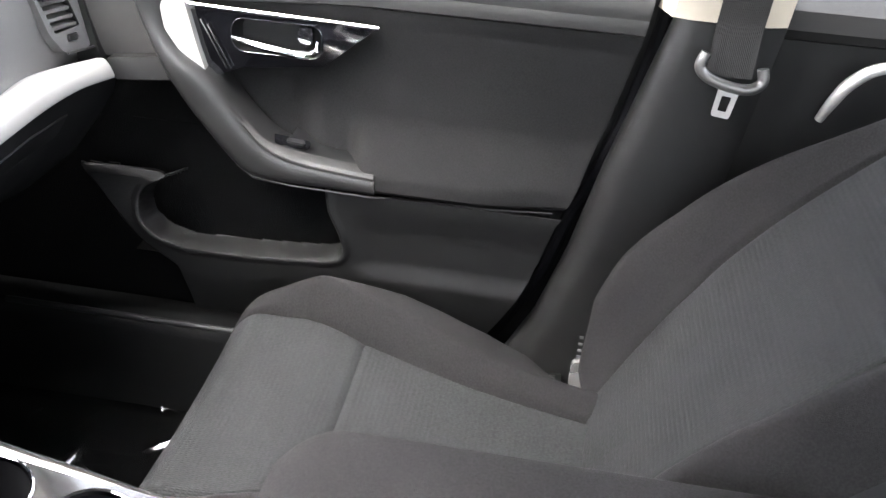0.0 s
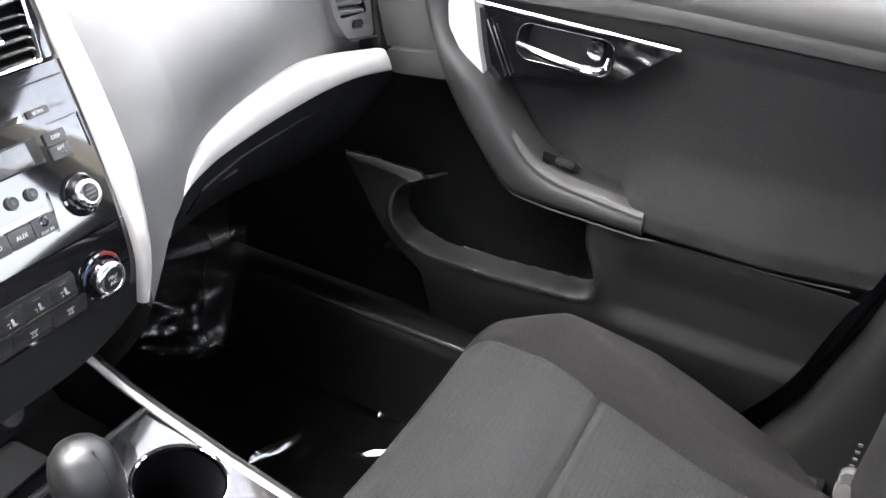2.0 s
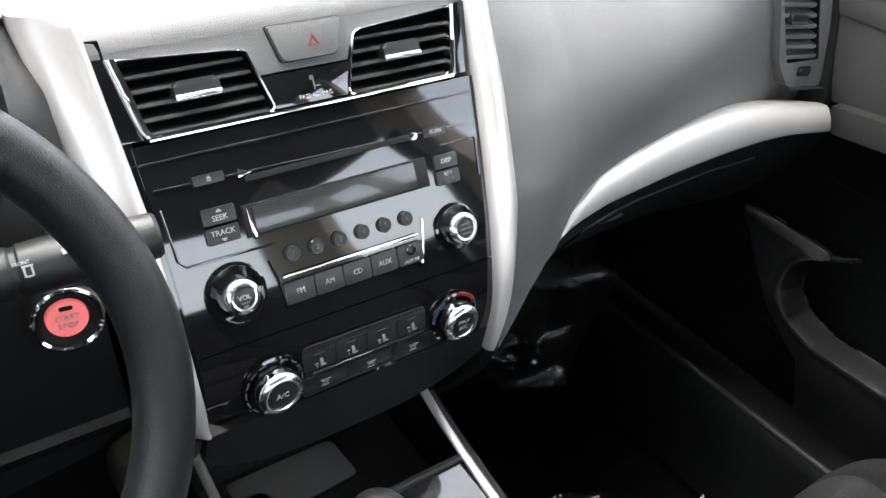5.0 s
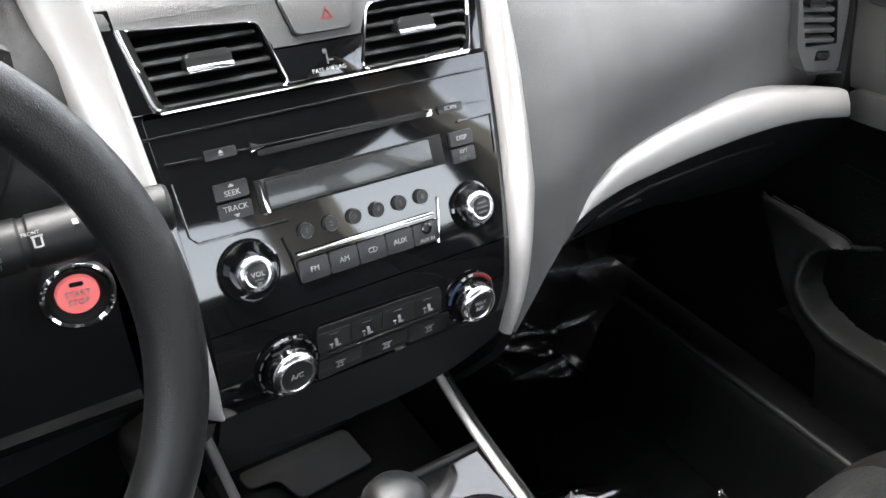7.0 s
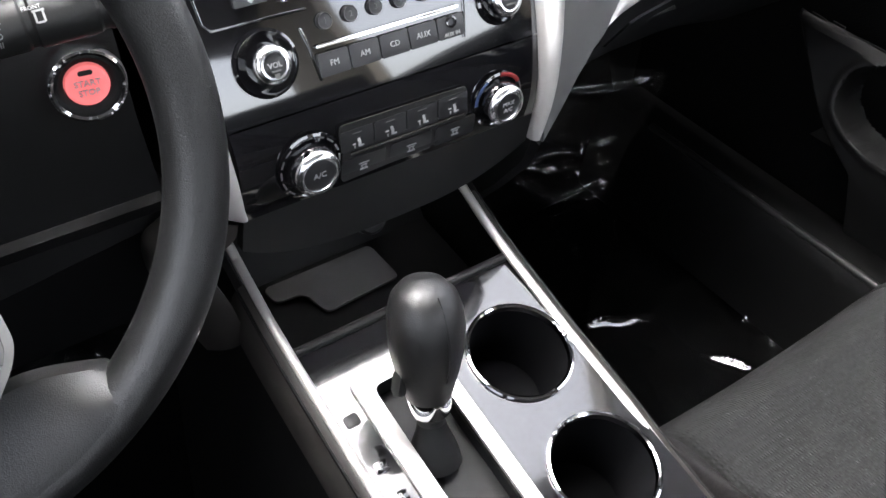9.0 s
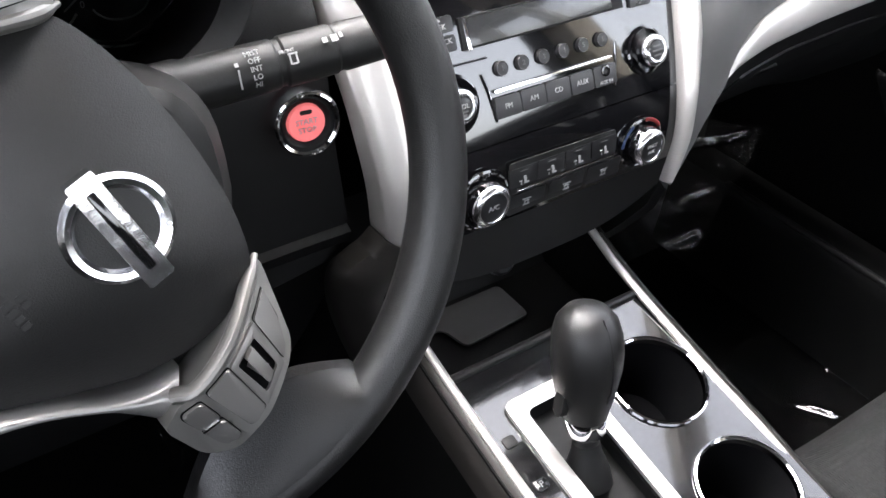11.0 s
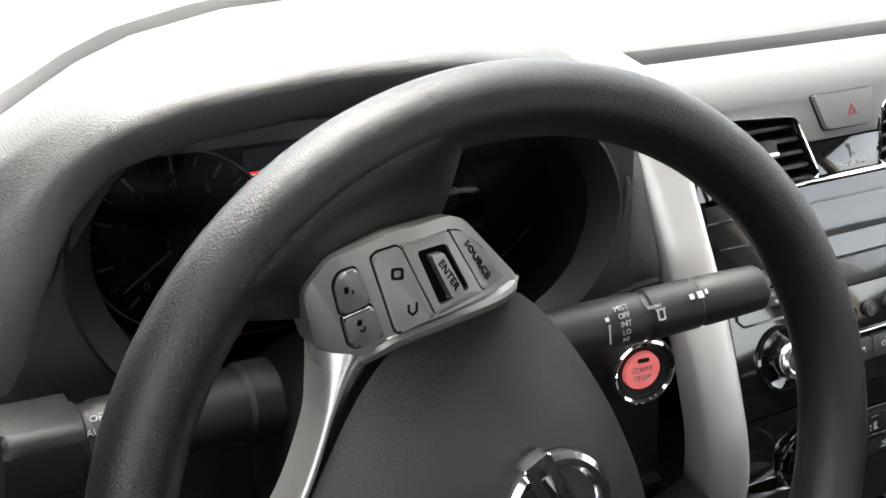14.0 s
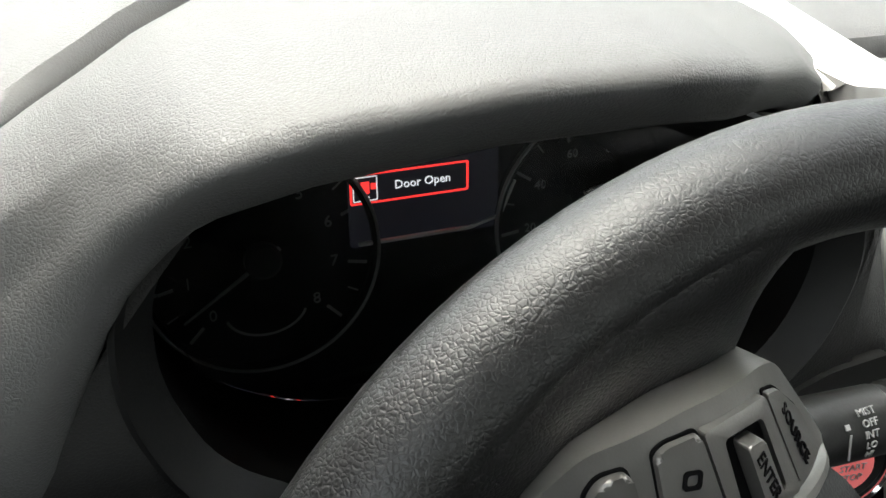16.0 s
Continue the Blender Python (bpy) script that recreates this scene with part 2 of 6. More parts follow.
def slab(outline, depth, bevel=0.0, seg=2, base=0.0):
    """A plate over an outline in its own x, y, rising from z = base by depth, with rounded front edges."""
    bm = bmesh.new()
    low = [bm.verts.new((x, y, base)) for x, y in outline]
    high = [bm.verts.new((x, y, base + depth)) for x, y in outline]
    n = len(outline)
    top = bm.faces.new(high)
    bm.faces.new(low[::-1])
    for i in range(n):
        j = (i + 1) % n
        bm.faces.new((low[i], low[j], high[j], high[i]))
    if bevel:
        bmesh.ops.bevel(bm, geom=list(top.edges), offset=bevel, segments=seg, profile=0.6, affect="EDGES", clamp_overlap=True)
    return bm


def rounded(w, h, r, seg=5, cx=0.0, cy=0.0):
    """The outline of a rectangle with round corners."""
    out = []
    for sx, sy, a0 in ((1, 1, 0), (-1, 1, 90), (-1, -1, 180), (1, -1, 270)):
        for k in range(seg + 1):
            a = radians(a0 + 90 * k / seg)
            out.append((cx + sx * (w / 2 - r) + r * math.cos(a), cy + sy * (h / 2 - r) + r * math.sin(a)))
    return out


def soften(outline, r, seg=4):
    """An outline with its corners rounded by r."""
    out = []
    n = len(outline)
    for i in range(n):
        p, a, b = Vector(outline[i]), Vector(outline[i - 1]), Vector(outline[(i + 1) % n])
        da, db = (a - p), (b - p)
        k = min(r, da.length * 0.45, db.length * 0.45)
        p0, p1 = p + da.normalized() * k, p + db.normalized() * k
        for s in range(seg + 1):
            t = s / seg
            q = p0 * (1 - t) ** 2 + p * 2 * t * (1 - t) + p1 * t * t
            out.append((q.x, q.y))
    return out


def lathe(profile, seg=32):
    """A turned shape about its own z from (radius, height) pairs."""
    return grid([[(max(r, 1e-5) * math.cos(a), max(r, 1e-5) * math.sin(a), h) for a in (2 * math.pi * k / seg for k in range(seg))] for r, h in profile], ring=True)


def ring(outline, inner, depth, base=0.0, bevel=0.0):
    """A frame between two outlines of as many points, raised by depth."""
    n = len(outline)
    rows = [[(x, y, base) for x, y in outline], [(x, y, base + depth) for x, y in outline], [(x, y, base + depth) for x, y in inner], [(x, y, base) for x, y in inner]]
    if bevel:
        mid = [tuple((np.array(a) + np.array(b)) / 2) for a, b in zip(outline, inner)]
        rows.insert(2, [(x, y, base + depth + bevel) for x, y in mid])
    rows.append(rows[0])
    bm = grid(rows, ring=True)
    bmesh.ops.remove_doubles(bm, verts=bm.verts, dist=1e-7)
    return bm


def shrink(outline, k):
    """An outline drawn in by k towards its middle."""
    c = np.mean(np.array(outline), axis=0)
    return [tuple(np.array(p) + (c - np.array(p)) / max(np.linalg.norm(c - np.array(p)), 1e-6) * k) for p in outline]


def lettering(text, size, mat, parent, m, name="lettering", depth=0.0003, wide=1.0):
    """Raised print in the built-in font, centred on m, facing its z."""
    cu = bpy.data.curves.new("text", "FONT")
    cu.body, cu.size, cu.align_x, cu.align_y, cu.extrude = text, size, "CENTER", "CENTER", depth
    cu.resolution_u = 2
    ob = bpy.data.objects.new("text", cu)
    scene.collection.objects.link(ob)
    me = bpy.data.meshes.new_from_object(ob.evaluated_get(bpy.context.evaluated_depsgraph_get()))
    bpy.data.objects.remove(ob)
    me.transform(Matrix.Diagonal((wide, 1, 1, 1)))
    me.materials.clear()
    me.materials.append(mat)
    out = new(name, me)
    out.parent = parent
    out.matrix_local = m
    return out


def bars(rects, mat, parent, m, name="print_mark", depth=0.0004):
    """Small raised marks: (x, y, w, h) in the plane of m, as one print."""
    bm = bmesh.new()
    for x, y, w, h in rects:
        b = bmesh.ops.create_cube(bm, size=1.0)["verts"]
        bmesh.ops.transform(bm, matrix=pose(x, y, depth / 2) @ Matrix.Diagonal((w, h, depth, 1)), verts=b)
    return part(name, bm, mat, parent, m=m)


def fr(origin, xaxis, zaxis):
    """A frame from its origin, its x and the way its face looks."""
    z = Vector(zaxis).normalized()
    x = Vector(xaxis)
    x = (x - z * x.dot(z)).normalized()
    y = z.cross(x)
    return Matrix(((x.x, y.x, z.x, origin[0]), (x.y, y.y, z.y, origin[1]), (x.z, y.z, z.z, origin[2]), (0, 0, 0, 1)))


def lerp(x, xs, ys):
    return float(np.interp(x, xs, ys))


def ease(x, a, b):
    t = min(1, max(0, (x - a) / (b - a)))
    return t * t * (3 - 2 * t)


def filled(outer, holes=(), thick=0.004, base=0.0):
    """A plate with holes through it, its front at z = base in its own frame."""
    bm = bmesh.new()
    edges = []
    for loop in (outer, *holes):
        vs = [bm.verts.new((x, y, base)) for x, y in loop]
        edges += [bm.edges.new((vs[i], vs[(i + 1) % len(vs)])) for i in range(len(vs))]
    bmesh.ops.triangle_fill(bm, edges=edges, use_beauty=True, use_dissolve=False)
    bmesh.ops.recalc_face_normals(bm, faces=bm.faces)
    if sum(f.normal.z for f in bm.faces) < 0:
        bmesh.ops.reverse_faces(bm, faces=bm.faces[:])
    r = bmesh.ops.extrude_face_region(bm, geom=bm.faces[:])
    bmesh.ops.translate(bm, vec=(0, 0, -thick), verts=[v for v in r["geom"] if isinstance(v, bmesh.types.BMVert)])
    return bm


# ---- cabin shell ----
floor_bm = bmesh.new()
def box(bm, x0, x1, y0, y1, z0, z1):
    v = bmesh.ops.create_cube(bm, size=1.0)["verts"]
    bmesh.ops.transform(bm, matrix=pose((x0 + x1) / 2, (y0 + y1) / 2, (z0 + z1) / 2) @ Matrix.Diagonal((x1 - x0, y1 - y0, z1 - z0, 1)), verts=v)
    return bm


tagged(part("ground", box(bmesh.new(), -60, 60, -60, 60, -0.4, -0.3), GROUND), "unseen grey ground outside the car, toned to bounce light", "ground", kind="structure")
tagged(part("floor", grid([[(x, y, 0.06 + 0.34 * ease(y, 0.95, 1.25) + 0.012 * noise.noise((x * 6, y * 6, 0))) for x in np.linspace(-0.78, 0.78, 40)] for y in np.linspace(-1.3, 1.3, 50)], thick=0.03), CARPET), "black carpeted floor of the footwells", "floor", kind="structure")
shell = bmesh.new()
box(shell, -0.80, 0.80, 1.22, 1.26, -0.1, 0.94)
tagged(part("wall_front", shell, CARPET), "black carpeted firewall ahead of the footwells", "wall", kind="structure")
# Rear end is out of view; added to structure reflections in gloss panels.
shell = bmesh.new()
box(shell, -0.80, 0.80, -1.36, -1.32, -0.1, 0.93)
box(shell, -0.78, 0.78, -1.32, -0.98, 0.86, 0.90)
box(shell, -0.78, 0.78, -1.00, -0.90, 0.10, 0.92)
tagged(part("wall_rear", shell, VINYL_SOFT), "unseen dark rear bulkhead and shelf, added for reflections", "wall", kind="structure")
shell = bmesh.new()
box(shell, -0.80, -0.77, -1.30, -0.22, -0.10, 0.88)
# Unseen boxes added across the open doorway to hold back side light.
box(shell, -0.80, -0.77, -0.22, 0.36, -0.10, 0.80)
box(shell, -0.80, -0.77, 0.36, 0.86, -0.10, 1.22)
box(shell, -0.80, -0.77, 0.86, 1.20, -0.10, 0.92)
tagged(part("wall_light_block_left", shell, VINYL_SOFT), "dark cabin side beside the driver, raised unseen to block light", "wall", kind="structure")
shell = bmesh.new()
box(shell, 0.80, 0.83, -1.30, 1.24, -0.10, 0.86)
tagged(part("wall_right", shell, BLACK), "dark outer skin behind the passenger side trim", "wall", kind="structure")
# Unseen rear pillars, made broad to darken what the stack mirrors.
for side, s in (("left", -1), ("right", 1)):
    rows = [[(s * (0.765 - 0.165 * t) + dx, y, 0.86 + 0.50 * t) for dx, y in ((-0.02, -1.36 + 0.30 * t), (0.02, -1.36 + 0.30 * t), (0.02, -0.86 + 0.12 * t), (-0.02, -0.86 + 0.12 * t))] for t in np.linspace(0, 1, 7)]
    tagged(part("pillar_rear_" + side, grid(rows, ring=True, caps=True), BEIGE), "unseen beige rear pillar, widened to darken reflections", "pillar", kind="structure")
# Also out of view, added to break up the mirrored sky.
rows = [[(-0.745 + 0.13 * t + dx, -0.20 - 0.04 * t + dy, 0.15 + 1.20 * t) for dx, dy in ((-0.03, -0.08), (0.03, -0.08), (0.03, 0.08), (-0.03, 0.08))] for t in np.linspace(0, 1, 7)]
tagged(part("pillar_centre_left", grid(rows, ring=True, caps=True), VINYL_SOFT), "unseen dark centre pillar behind the open driver's door", "pillar", kind="structure")
roof = [[(x, y, 1.36 + 0.05 * (1 - (x / 0.6) ** 2) - 0.10 * ((y + 0.35) / 0.9) ** 4) for x in np.linspace(-0.60, 0.60, 20)] for y in np.linspace(-1.25, 0.42, 24)]
tagged(part("ceiling", grid(roof, thick=0.03), HEADLINER), "charcoal cloth headliner", "ceiling", kind="structure")
# Unseen rails added to keep the sky out of gloss reflections.
for side, s in (("left", -1), ("right", 1)):
    rows = [[(s * (x - 0.02 * ease(abs(y + 0.35), 0.5, 0.9)), y, z - 0.07 * ((y + 0.35) / 0.9) ** 4) for x, z in ((0.570, 1.372), (0.600, 1.335), (0.628, 1.290), (0.650, 1.250), (0.672, 1.236), (0.690, 1.250), (0.670, 1.375))] for y in np.linspace(-1.20, 0.44, 30)]
    tagged(part("roof_rail_" + side, grid(rows, ring=True, caps=True), HEADLINER), "unseen charcoal roof side trim, added to cut sky reflections", "roof rail", kind="structure")
for side, s in (("left", -1), ("right", 1)):
    rows = []
    for k in range(9):
        t = k / 8
        rows.append([(s * (0.74 - 0.14 * t) + dx, 1.14 - 0.72 * t + dy, 0.93 + 0.40 * t) for dx, dy in ((-0.035, -0.03), (0.035, -0.03), (0.035, 0.03), (-0.035, 0.03))])
    tagged(part("pillar_front_" + side, grid(rows, ring=True, caps=True), BEIGE), "slanting beige windscreen pillar trim", "pillar", kind="structure")
ws = [[(x * (0.72 - 0.12 * t), 1.16 - 0.74 * t + 0.05 * (1 - x * x) * (1 - t), 0.93 + 0.41 * t) for x in np.linspace(-1, 1, 12)] for t in np.linspace(0, 1, 8)]
pane = part("window_front", grid(ws, thick=0.005), GLASS)
pane.visible_shadow = False
tagged(pane, "clear sloping windscreen glass", "window", kind="structure")


# ---- dashboard ----
PROFILE_Z = [0.50, 0.60, 0.64, 0.67, 0.70, 0.74, 0.795, 0.893, 0.92]
PROFILE_Y = [0.602, 0.600, 0.594, 0.590, 0.594, 0.610, 0.635, 0.687, 0.70]


def face_y(z):
    return sum(lerp(z + d, PROFILE_Z, PROFILE_Y) for d in (-0.012, -0.006, 0, 0.006, 0.012)) / 5


def on_face(x, z, lift=0.0):
    """A frame on the centre stack: x to the car's right, y up the face, z out of it."""
    t = Vector((0, face_y(z + 0.003) - face_y(z - 0.003), 0.006)).normalized()
    n = Vector((0, -t.z, t.y))
    o = Vector((x - 0.004, face_y(z + 0.001), z + 0.001)) + n * lift
    return fr(o, (1, 0, 0), n)


dash = thing("dashboard", "charcoal grained vinyl dashboard with satin silver trim", "dashboard")


def half_width(z):
    """Half the width of the black centre stack."""
    return lerp(z, [0.60, 0.64, 0.70, 0.80, 0.893, 0.93], [0.124, 0.123, 0.122, 0.128, 0.135, 0.139])


def trim_edge(z):
    """How far left of the middle the broad trim begins."""
    return lerp(z, [0.65, 0.66, 0.70, 0.75, 0.80, 0.85, 0.893, 0.93], [0.1195, 0.1215, 0.1250, 0.1275, 0.1310, 0.1365, 0.1415, 0.1465])


# silver trims that frame the centre stack
def stack_trim(s, label):
    rows = []
    top_z = 0.915 if s < 0 else 0.915
    for k in range(34):
        low = 0.624 if s > 0 else 0.652
        z = low + (top_z - low) * k / 33
        inner = half_width(z) + 0.0005
        if s < 0:
            inner = trim_edge(z)
        if s > 0:
            w = lerp(z, [0.625, 0.64, 0.69, 0.75, 0.83, 0.90], [0.006, 0.010, 0.016, 0.027, 0.025, 0.018])
        else:
            w = lerp(z, [0.652, 0.656, 0.662, 0.70, 0.75, 0.80, 0.85, 0.88, 0.915], [0.016, 0.023, 0.027, 0.0255, 0.0260, 0.0285, 0.0315, 0.0340, 0.0345])
        y = face_y(z)
        back = 0.03
        if s < 0:
            rows.append([(-inner - w * q, y + d, z + 0.002) for q, d in ((0, back), (0, 0.000), (0.03, -0.0032), (0.10, -0.0048), (0.20, -0.0050), (0.30, -0.0042), (0.60, 0.0005), (0.95, 0.0060), (1.0, 0.010), (1.0, back))])
            continue
        rows.append([(s * inner, y + back, z), (s * inner, y - 0.004, z), (s * (inner + w * 0.12), y - 0.010, z + 0.002), (s * (inner + w * 0.5), y - 0.012, z + 0.003), (s * (inner + w * 0.88), y - 0.007, z + 0.002), (s * (inner + w), y + 0.004, z), (s * (inner + w), y + back, z)])
    if s < 0:
        for k in range(1, 9):
            t = k / 8
            y, z = 0.70 + 0.10 * t, 0.915 + 0.012 * t
            rows.append([(-(0.1455 + p * 0.0345) - 0.004 * t, y + (0.03 if p in (0, 1) and q else 0), z + h) for p, h, q in ((0, -0.02, 1), (0, 0, 0), (0.03, 0.003, 0), (0.10, 0.0045, 0), (0.20, 0.0048, 0), (0.30, 0.0045, 0), (0.60, 0.002, 0), (0.95, -0.002, 0), (1, -0.005, 0), (1, -0.02, 1))])
    return part("trim", grid(rows, caps=True), SILVER, dash, label, sharp=60)


stack_trim(1, "narrow satin silver upright trim")
stack_trim(-1, "broad satin silver upright trim")
rows = [[(-half_width(z) + 0.002, face_y(z) + 0.0010, z), (-trim_edge(z) - 0.001, face_y(z) + 0.0025, z), (-trim_edge(z) - 0.001, face_y(z) + 0.012, z), (-half_width(z) + 0.002, face_y(z) + 0.012, z)] for z in np.linspace(0.640, 0.900, 30)]
part("stack_edge", grid(rows, ring=True, caps=True), GLOSS, dash, "gloss black edge strip beside the trim")

# foot that turns from the broad trim to the console, its shade painted in
foot_l = smooth_path([(-0.1505, 0.5985, 0.668), (-0.158, 0.602, 0.657), (-0.169, 0.606, 0.648), (-0.179, 0.611, 0.634), (-0.178, 0.618, 0.600), (-0.165, 0.626, 0.550), (-0.148, 0.632, 0.500)], 30)
foot_r = smooth_path([(-0.1245, 0.596, 0.646), (-0.128, 0.597, 0.634), (-0.137, 0.600, 0.624), (-0.146, 0.604, 0.612), (-0.142, 0.612, 0.590), (-0.128, 0.620, 0.550), (-0.116, 0.626, 0.500)], 30)
rows = [[tuple(np.array(a) + (0, 0.02, 0))] + [tuple(np.array(a) * (1 - u) + np.array(b) * u - np.array((0, 0.006 * math.sin(math.pi * u), 0))) for u in np.linspace(0, 1, 9)] + [tuple(np.array(b) + (0, 0.02, 0))] for a, b in zip(foot_l, foot_r)]
part("trim_foot", grid(rows, caps=True), PEWTER_AND_SHADE, dash, "silver trim foot, painted dark where it turns down", sharp=60)

# centre shelf above the vents, with the step before the windscreen
rows = []
for k in range(40):
    x = -0.142 + 0.30 * k / 39
    rows.append([(x, 0.700, 0.880), (x, 0.688, 0.893), (x, 0.691, 0.8985), (x, 0.698, 0.9035), (x, 0.706, 0.9068), (x, 0.720, 0.9095), (x, 0.741, 0.9112), (x, 0.748, 0.9085), (x, 0.750, 0.896)])
part("centre_shelf", grid(rows), VINYL, dash)

# the upper pad that runs under the windscreen
rows = []
for k in range(50):
    x = -0.76 + 1.52 * k / 49
    rows.append([(x, 0.757 + 0.03 * abs(x), 0.885), (x, 0.7585 + 0.03 * abs(x), 0.908), (x, 0.762 + 0.03 * abs(x), 0.9135), (x, 0.770 + 0.03 * abs(x), 0.917), (x, 0.83, 0.922), (x, 0.9, 0.928), (x, 1.0, 0.930), (x, 1.12, 0.925), (x, 1.24, 0.90)])
part("upper_pad", grid(rows), VINYL, dash)

# passenger fascia: a broad swell between the upper pad and the silver blade
FX = [0.150, 0.170, 0.184, 0.204, 0.245, 0.31, 0.38, 0.50, 0.60, 0.72]
FZ = [0.600, 0.630, 0.652, 0.668, 0.674, 0.694, 0.712, 0.706, 0.690, 0.670]
FY = [0.605, 0.612, 0.622, 0.636, 0.654, 0.662, 0.668, 0.692, 0.716, 0.736]
BY = [0.640, 0.646, 0.655, 0.662, 0.668, 0.672, 0.676]


def fascia(x, v):
    """A point of the fascia; v runs from its lower edge (0) to the upper pad (1)."""
    x0 = np.clip(x, FX[0], FX[-1])
    z0 = lerp(x0, FX, FZ)
    y0 = lerp(x0, FX, FY)
    near = ease(x, 0.155, 0.30)
    zt, yt = 0.910, 0.768
    z = z0 + (zt - z0) * v ** (0.92)
    line = lerp(z, [0.57, 0.66, 0.74, 0.80, 0.86, 0.893, 0.912], [0.602, 0.610, 0.622, 0.645, 0.678, 0.705, 0.775])
    full = y0 + (yt - y0) * (0.16 * v + 0.84 * v**3.2) - 0.012 * math.sin(math.pi * min(1, v * 1.2)) * (1 - ease(x, 0.42, 0.58))
    return Vector((x, line * (1 - near) + full * near, z))


rows = [[fascia(x, v) for v in np.linspace(0, 1, 30)] for x in np.concatenate([np.linspace(0.152, 0.32, 26), np.linspace(0.34, 0.735, 26)])]
part("passenger_fascia", grid(rows, thick=0.01), VINYL, dash)

# the silver blade under it
BX = [0.238, 0.262, 0.31, 0.38, 0.50, 0.60, 0.705]
BT = [0.673, 0.689, 0.711, 0.724, 0.7255, 0.712, 0.690]
BB = [0.667, 0.672, 0.680, 0.6855, 0.6855, 0.678, 0.658]
rows = []
edge_top = smooth_path(list(zip(BX, BT)), 90)
edge_low = smooth_path(list(zip(BX, BB)), 90)
for x in np.linspace(0.239, 0.704, 60):
    t = lerp(x, [p[0] for p in edge_top], [p[1] for p in edge_top])
    b = lerp(x, [p[0] for p in edge_low], [p[1] for p in edge_low]) + 0.003
    y = lerp(x, BX, BY) + 0.008
    out = 0.35 + 0.65 * ease(x, 0.24, 0.38)
    rows.append([(x, y + 0.06, t - 0.020), (x, y + 0.004, t - 0.001), (x, y - 0.006, t), (x, y - 0.006 - 0.0045 * out, t - 0.0025), (x, y - 0.006 - 0.0105 * out, t * 0.6 + b * 0.4), (x, y - 0.006 - 0.0155 * out, t * 0.15 + b * 0.85), (x, y - 0.006 - 0.0145 * out, b + 0.001), (x, y - 0.006 - 0.010 * out, b), (x, y + 0.03, b + 0.002)])
part("blade", grid(rows, caps=True), SILVER, dash, "curved satin silver blade across the fascia", sharp=50)

# lower dash with the glove box
rows = []
for x in np.linspace(0.150, 0.745, 40):
    b = lerp(x, FX, FZ) if x < 0.25 else lerp(x, BX, BB)
    y = lerp(x, FX, FY) if x < 0.25 else lerp(x, BX, BY)
    rows.append([(x, y + 0.018, b + 0.004), (x, y + 0.012, b - 0.004), (x, y + 0.02, b - 0.03), (x, y + 0.05, b - 0.075), (x, y + 0.10, b - 0.14), (x, y + 0.17, b - 0.20), (x, y + 0.34, b - 0.22)])
part("lower_dash", grid(rows, thick=0.008), BLACK, dash)
rows = []
for x in np.linspace(0.30, 0.60, 20):
    b, y = lerp(x, BX, BB), lerp(x, BX, BY)
    rows.append([(x, y + 0.016, b - 0.034), (x, y + 0.012, b - 0.037), (x, y + 0.036, b - 0.073), (x, y + 0.042, b - 0.076)])
part("glove_box_lid", grid(rows, thick=0.006), BLACK, dash)
part("glove_box_latch", slab(rounded(0.035, 0.012, 0.004), 0.004, 0.0015), BLACK, dash, m=fr((0.372, 0.692, 0.622), (1, 0, 0), (0, -0.8, -0.5)))

# door-side end of the dash
rows = [[(0.735 + 0.02 * v, y, z) for y, z in ((0.70, 0.66), (0.70, 0.69), (0.715, 0.76), (0.735, 0.84), (0.77, 0.905), (1.2, 0.92), (1.2, 0.5), (0.8, 0.5))] for v in (0, 1)]
part("end_cap", grid(rows, ring=True, caps=True), VINYL_SOFT, dash)


# air vents
def inside(outline, y):
    """The span in x of an outline at height y."""
    xs = []
    n = len(outline)
    for i in range(n):
        (x0, y0), (x1, y1) = outline[i], outline[(i + 1) % n]
        if (y0 - y) * (y1 - y) < 0:
            xs.append(x0 + (x1 - x0) * (y - y0) / (y1 - y0))
    return (min(xs), max(xs)) if len(xs) > 1 else None


def vent(outline, m, heights, knob, rim=0.0016, depth=0.035, tilt=24, mat=None, fat=1.0):
    """A louvred outlet: a dark box behind an outline, a bright rim, tilted slats and a thumb slide."""
    n = len(outline)
    bm = grid([[(x, y, 0) for x, y in outline], [(x * 0.97, y * 0.97, -depth) for x, y in outline]], ring=True)
    bm.faces.new([v for v in bm.verts if v.co.z < -depth / 2])
    housing = part("air_vent", bm, BLACK, dash, m=m)
    if rim:
        part("rim", ring(outline, shrink(outline, rim), 0.002, bevel=0.0006), CHROME, housing, "bright chrome rim")
    for h in heights:
        span = inside(outline, h)
        if span:
            a, b = span[0] + 0.002, span[1] - 0.002
            prof = [(-0.010, 0.0007 * fat), (0.0, 0.0012 * fat), (0.009, 0.0016 * fat), (0.0105, 0.0), (0.009, -0.0016 * fat), (-0.010, -0.0007 * fat)]
            ca, sa = math.cos(radians(tilt)), math.sin(radians(tilt))
            rows = [[(x, h + dy * ca - dz * sa, -0.011 + dz * ca + dy * sa) for dz, dy in prof] for x in (a, b)]
            part("slat", grid(rows, ring=True, caps=True), mat or MATTE, housing)
    kx, ky, kw = knob
    slide = part("thumb_slide", slab(rounded(kw, 0.011, 0.003), 0.010, 0.003, base=-0.006), MATTE, housing, m=pose(kx, ky, 0))
    part("slide_edge", tube([(kw * u, -0.0046, 0.0036 - 0.004 * abs(u) ** 3) for u in np.linspace(-0.5, 0.5, 9)], 0.0021, 12), CHROME, slide, "chrome edge")
    return housing


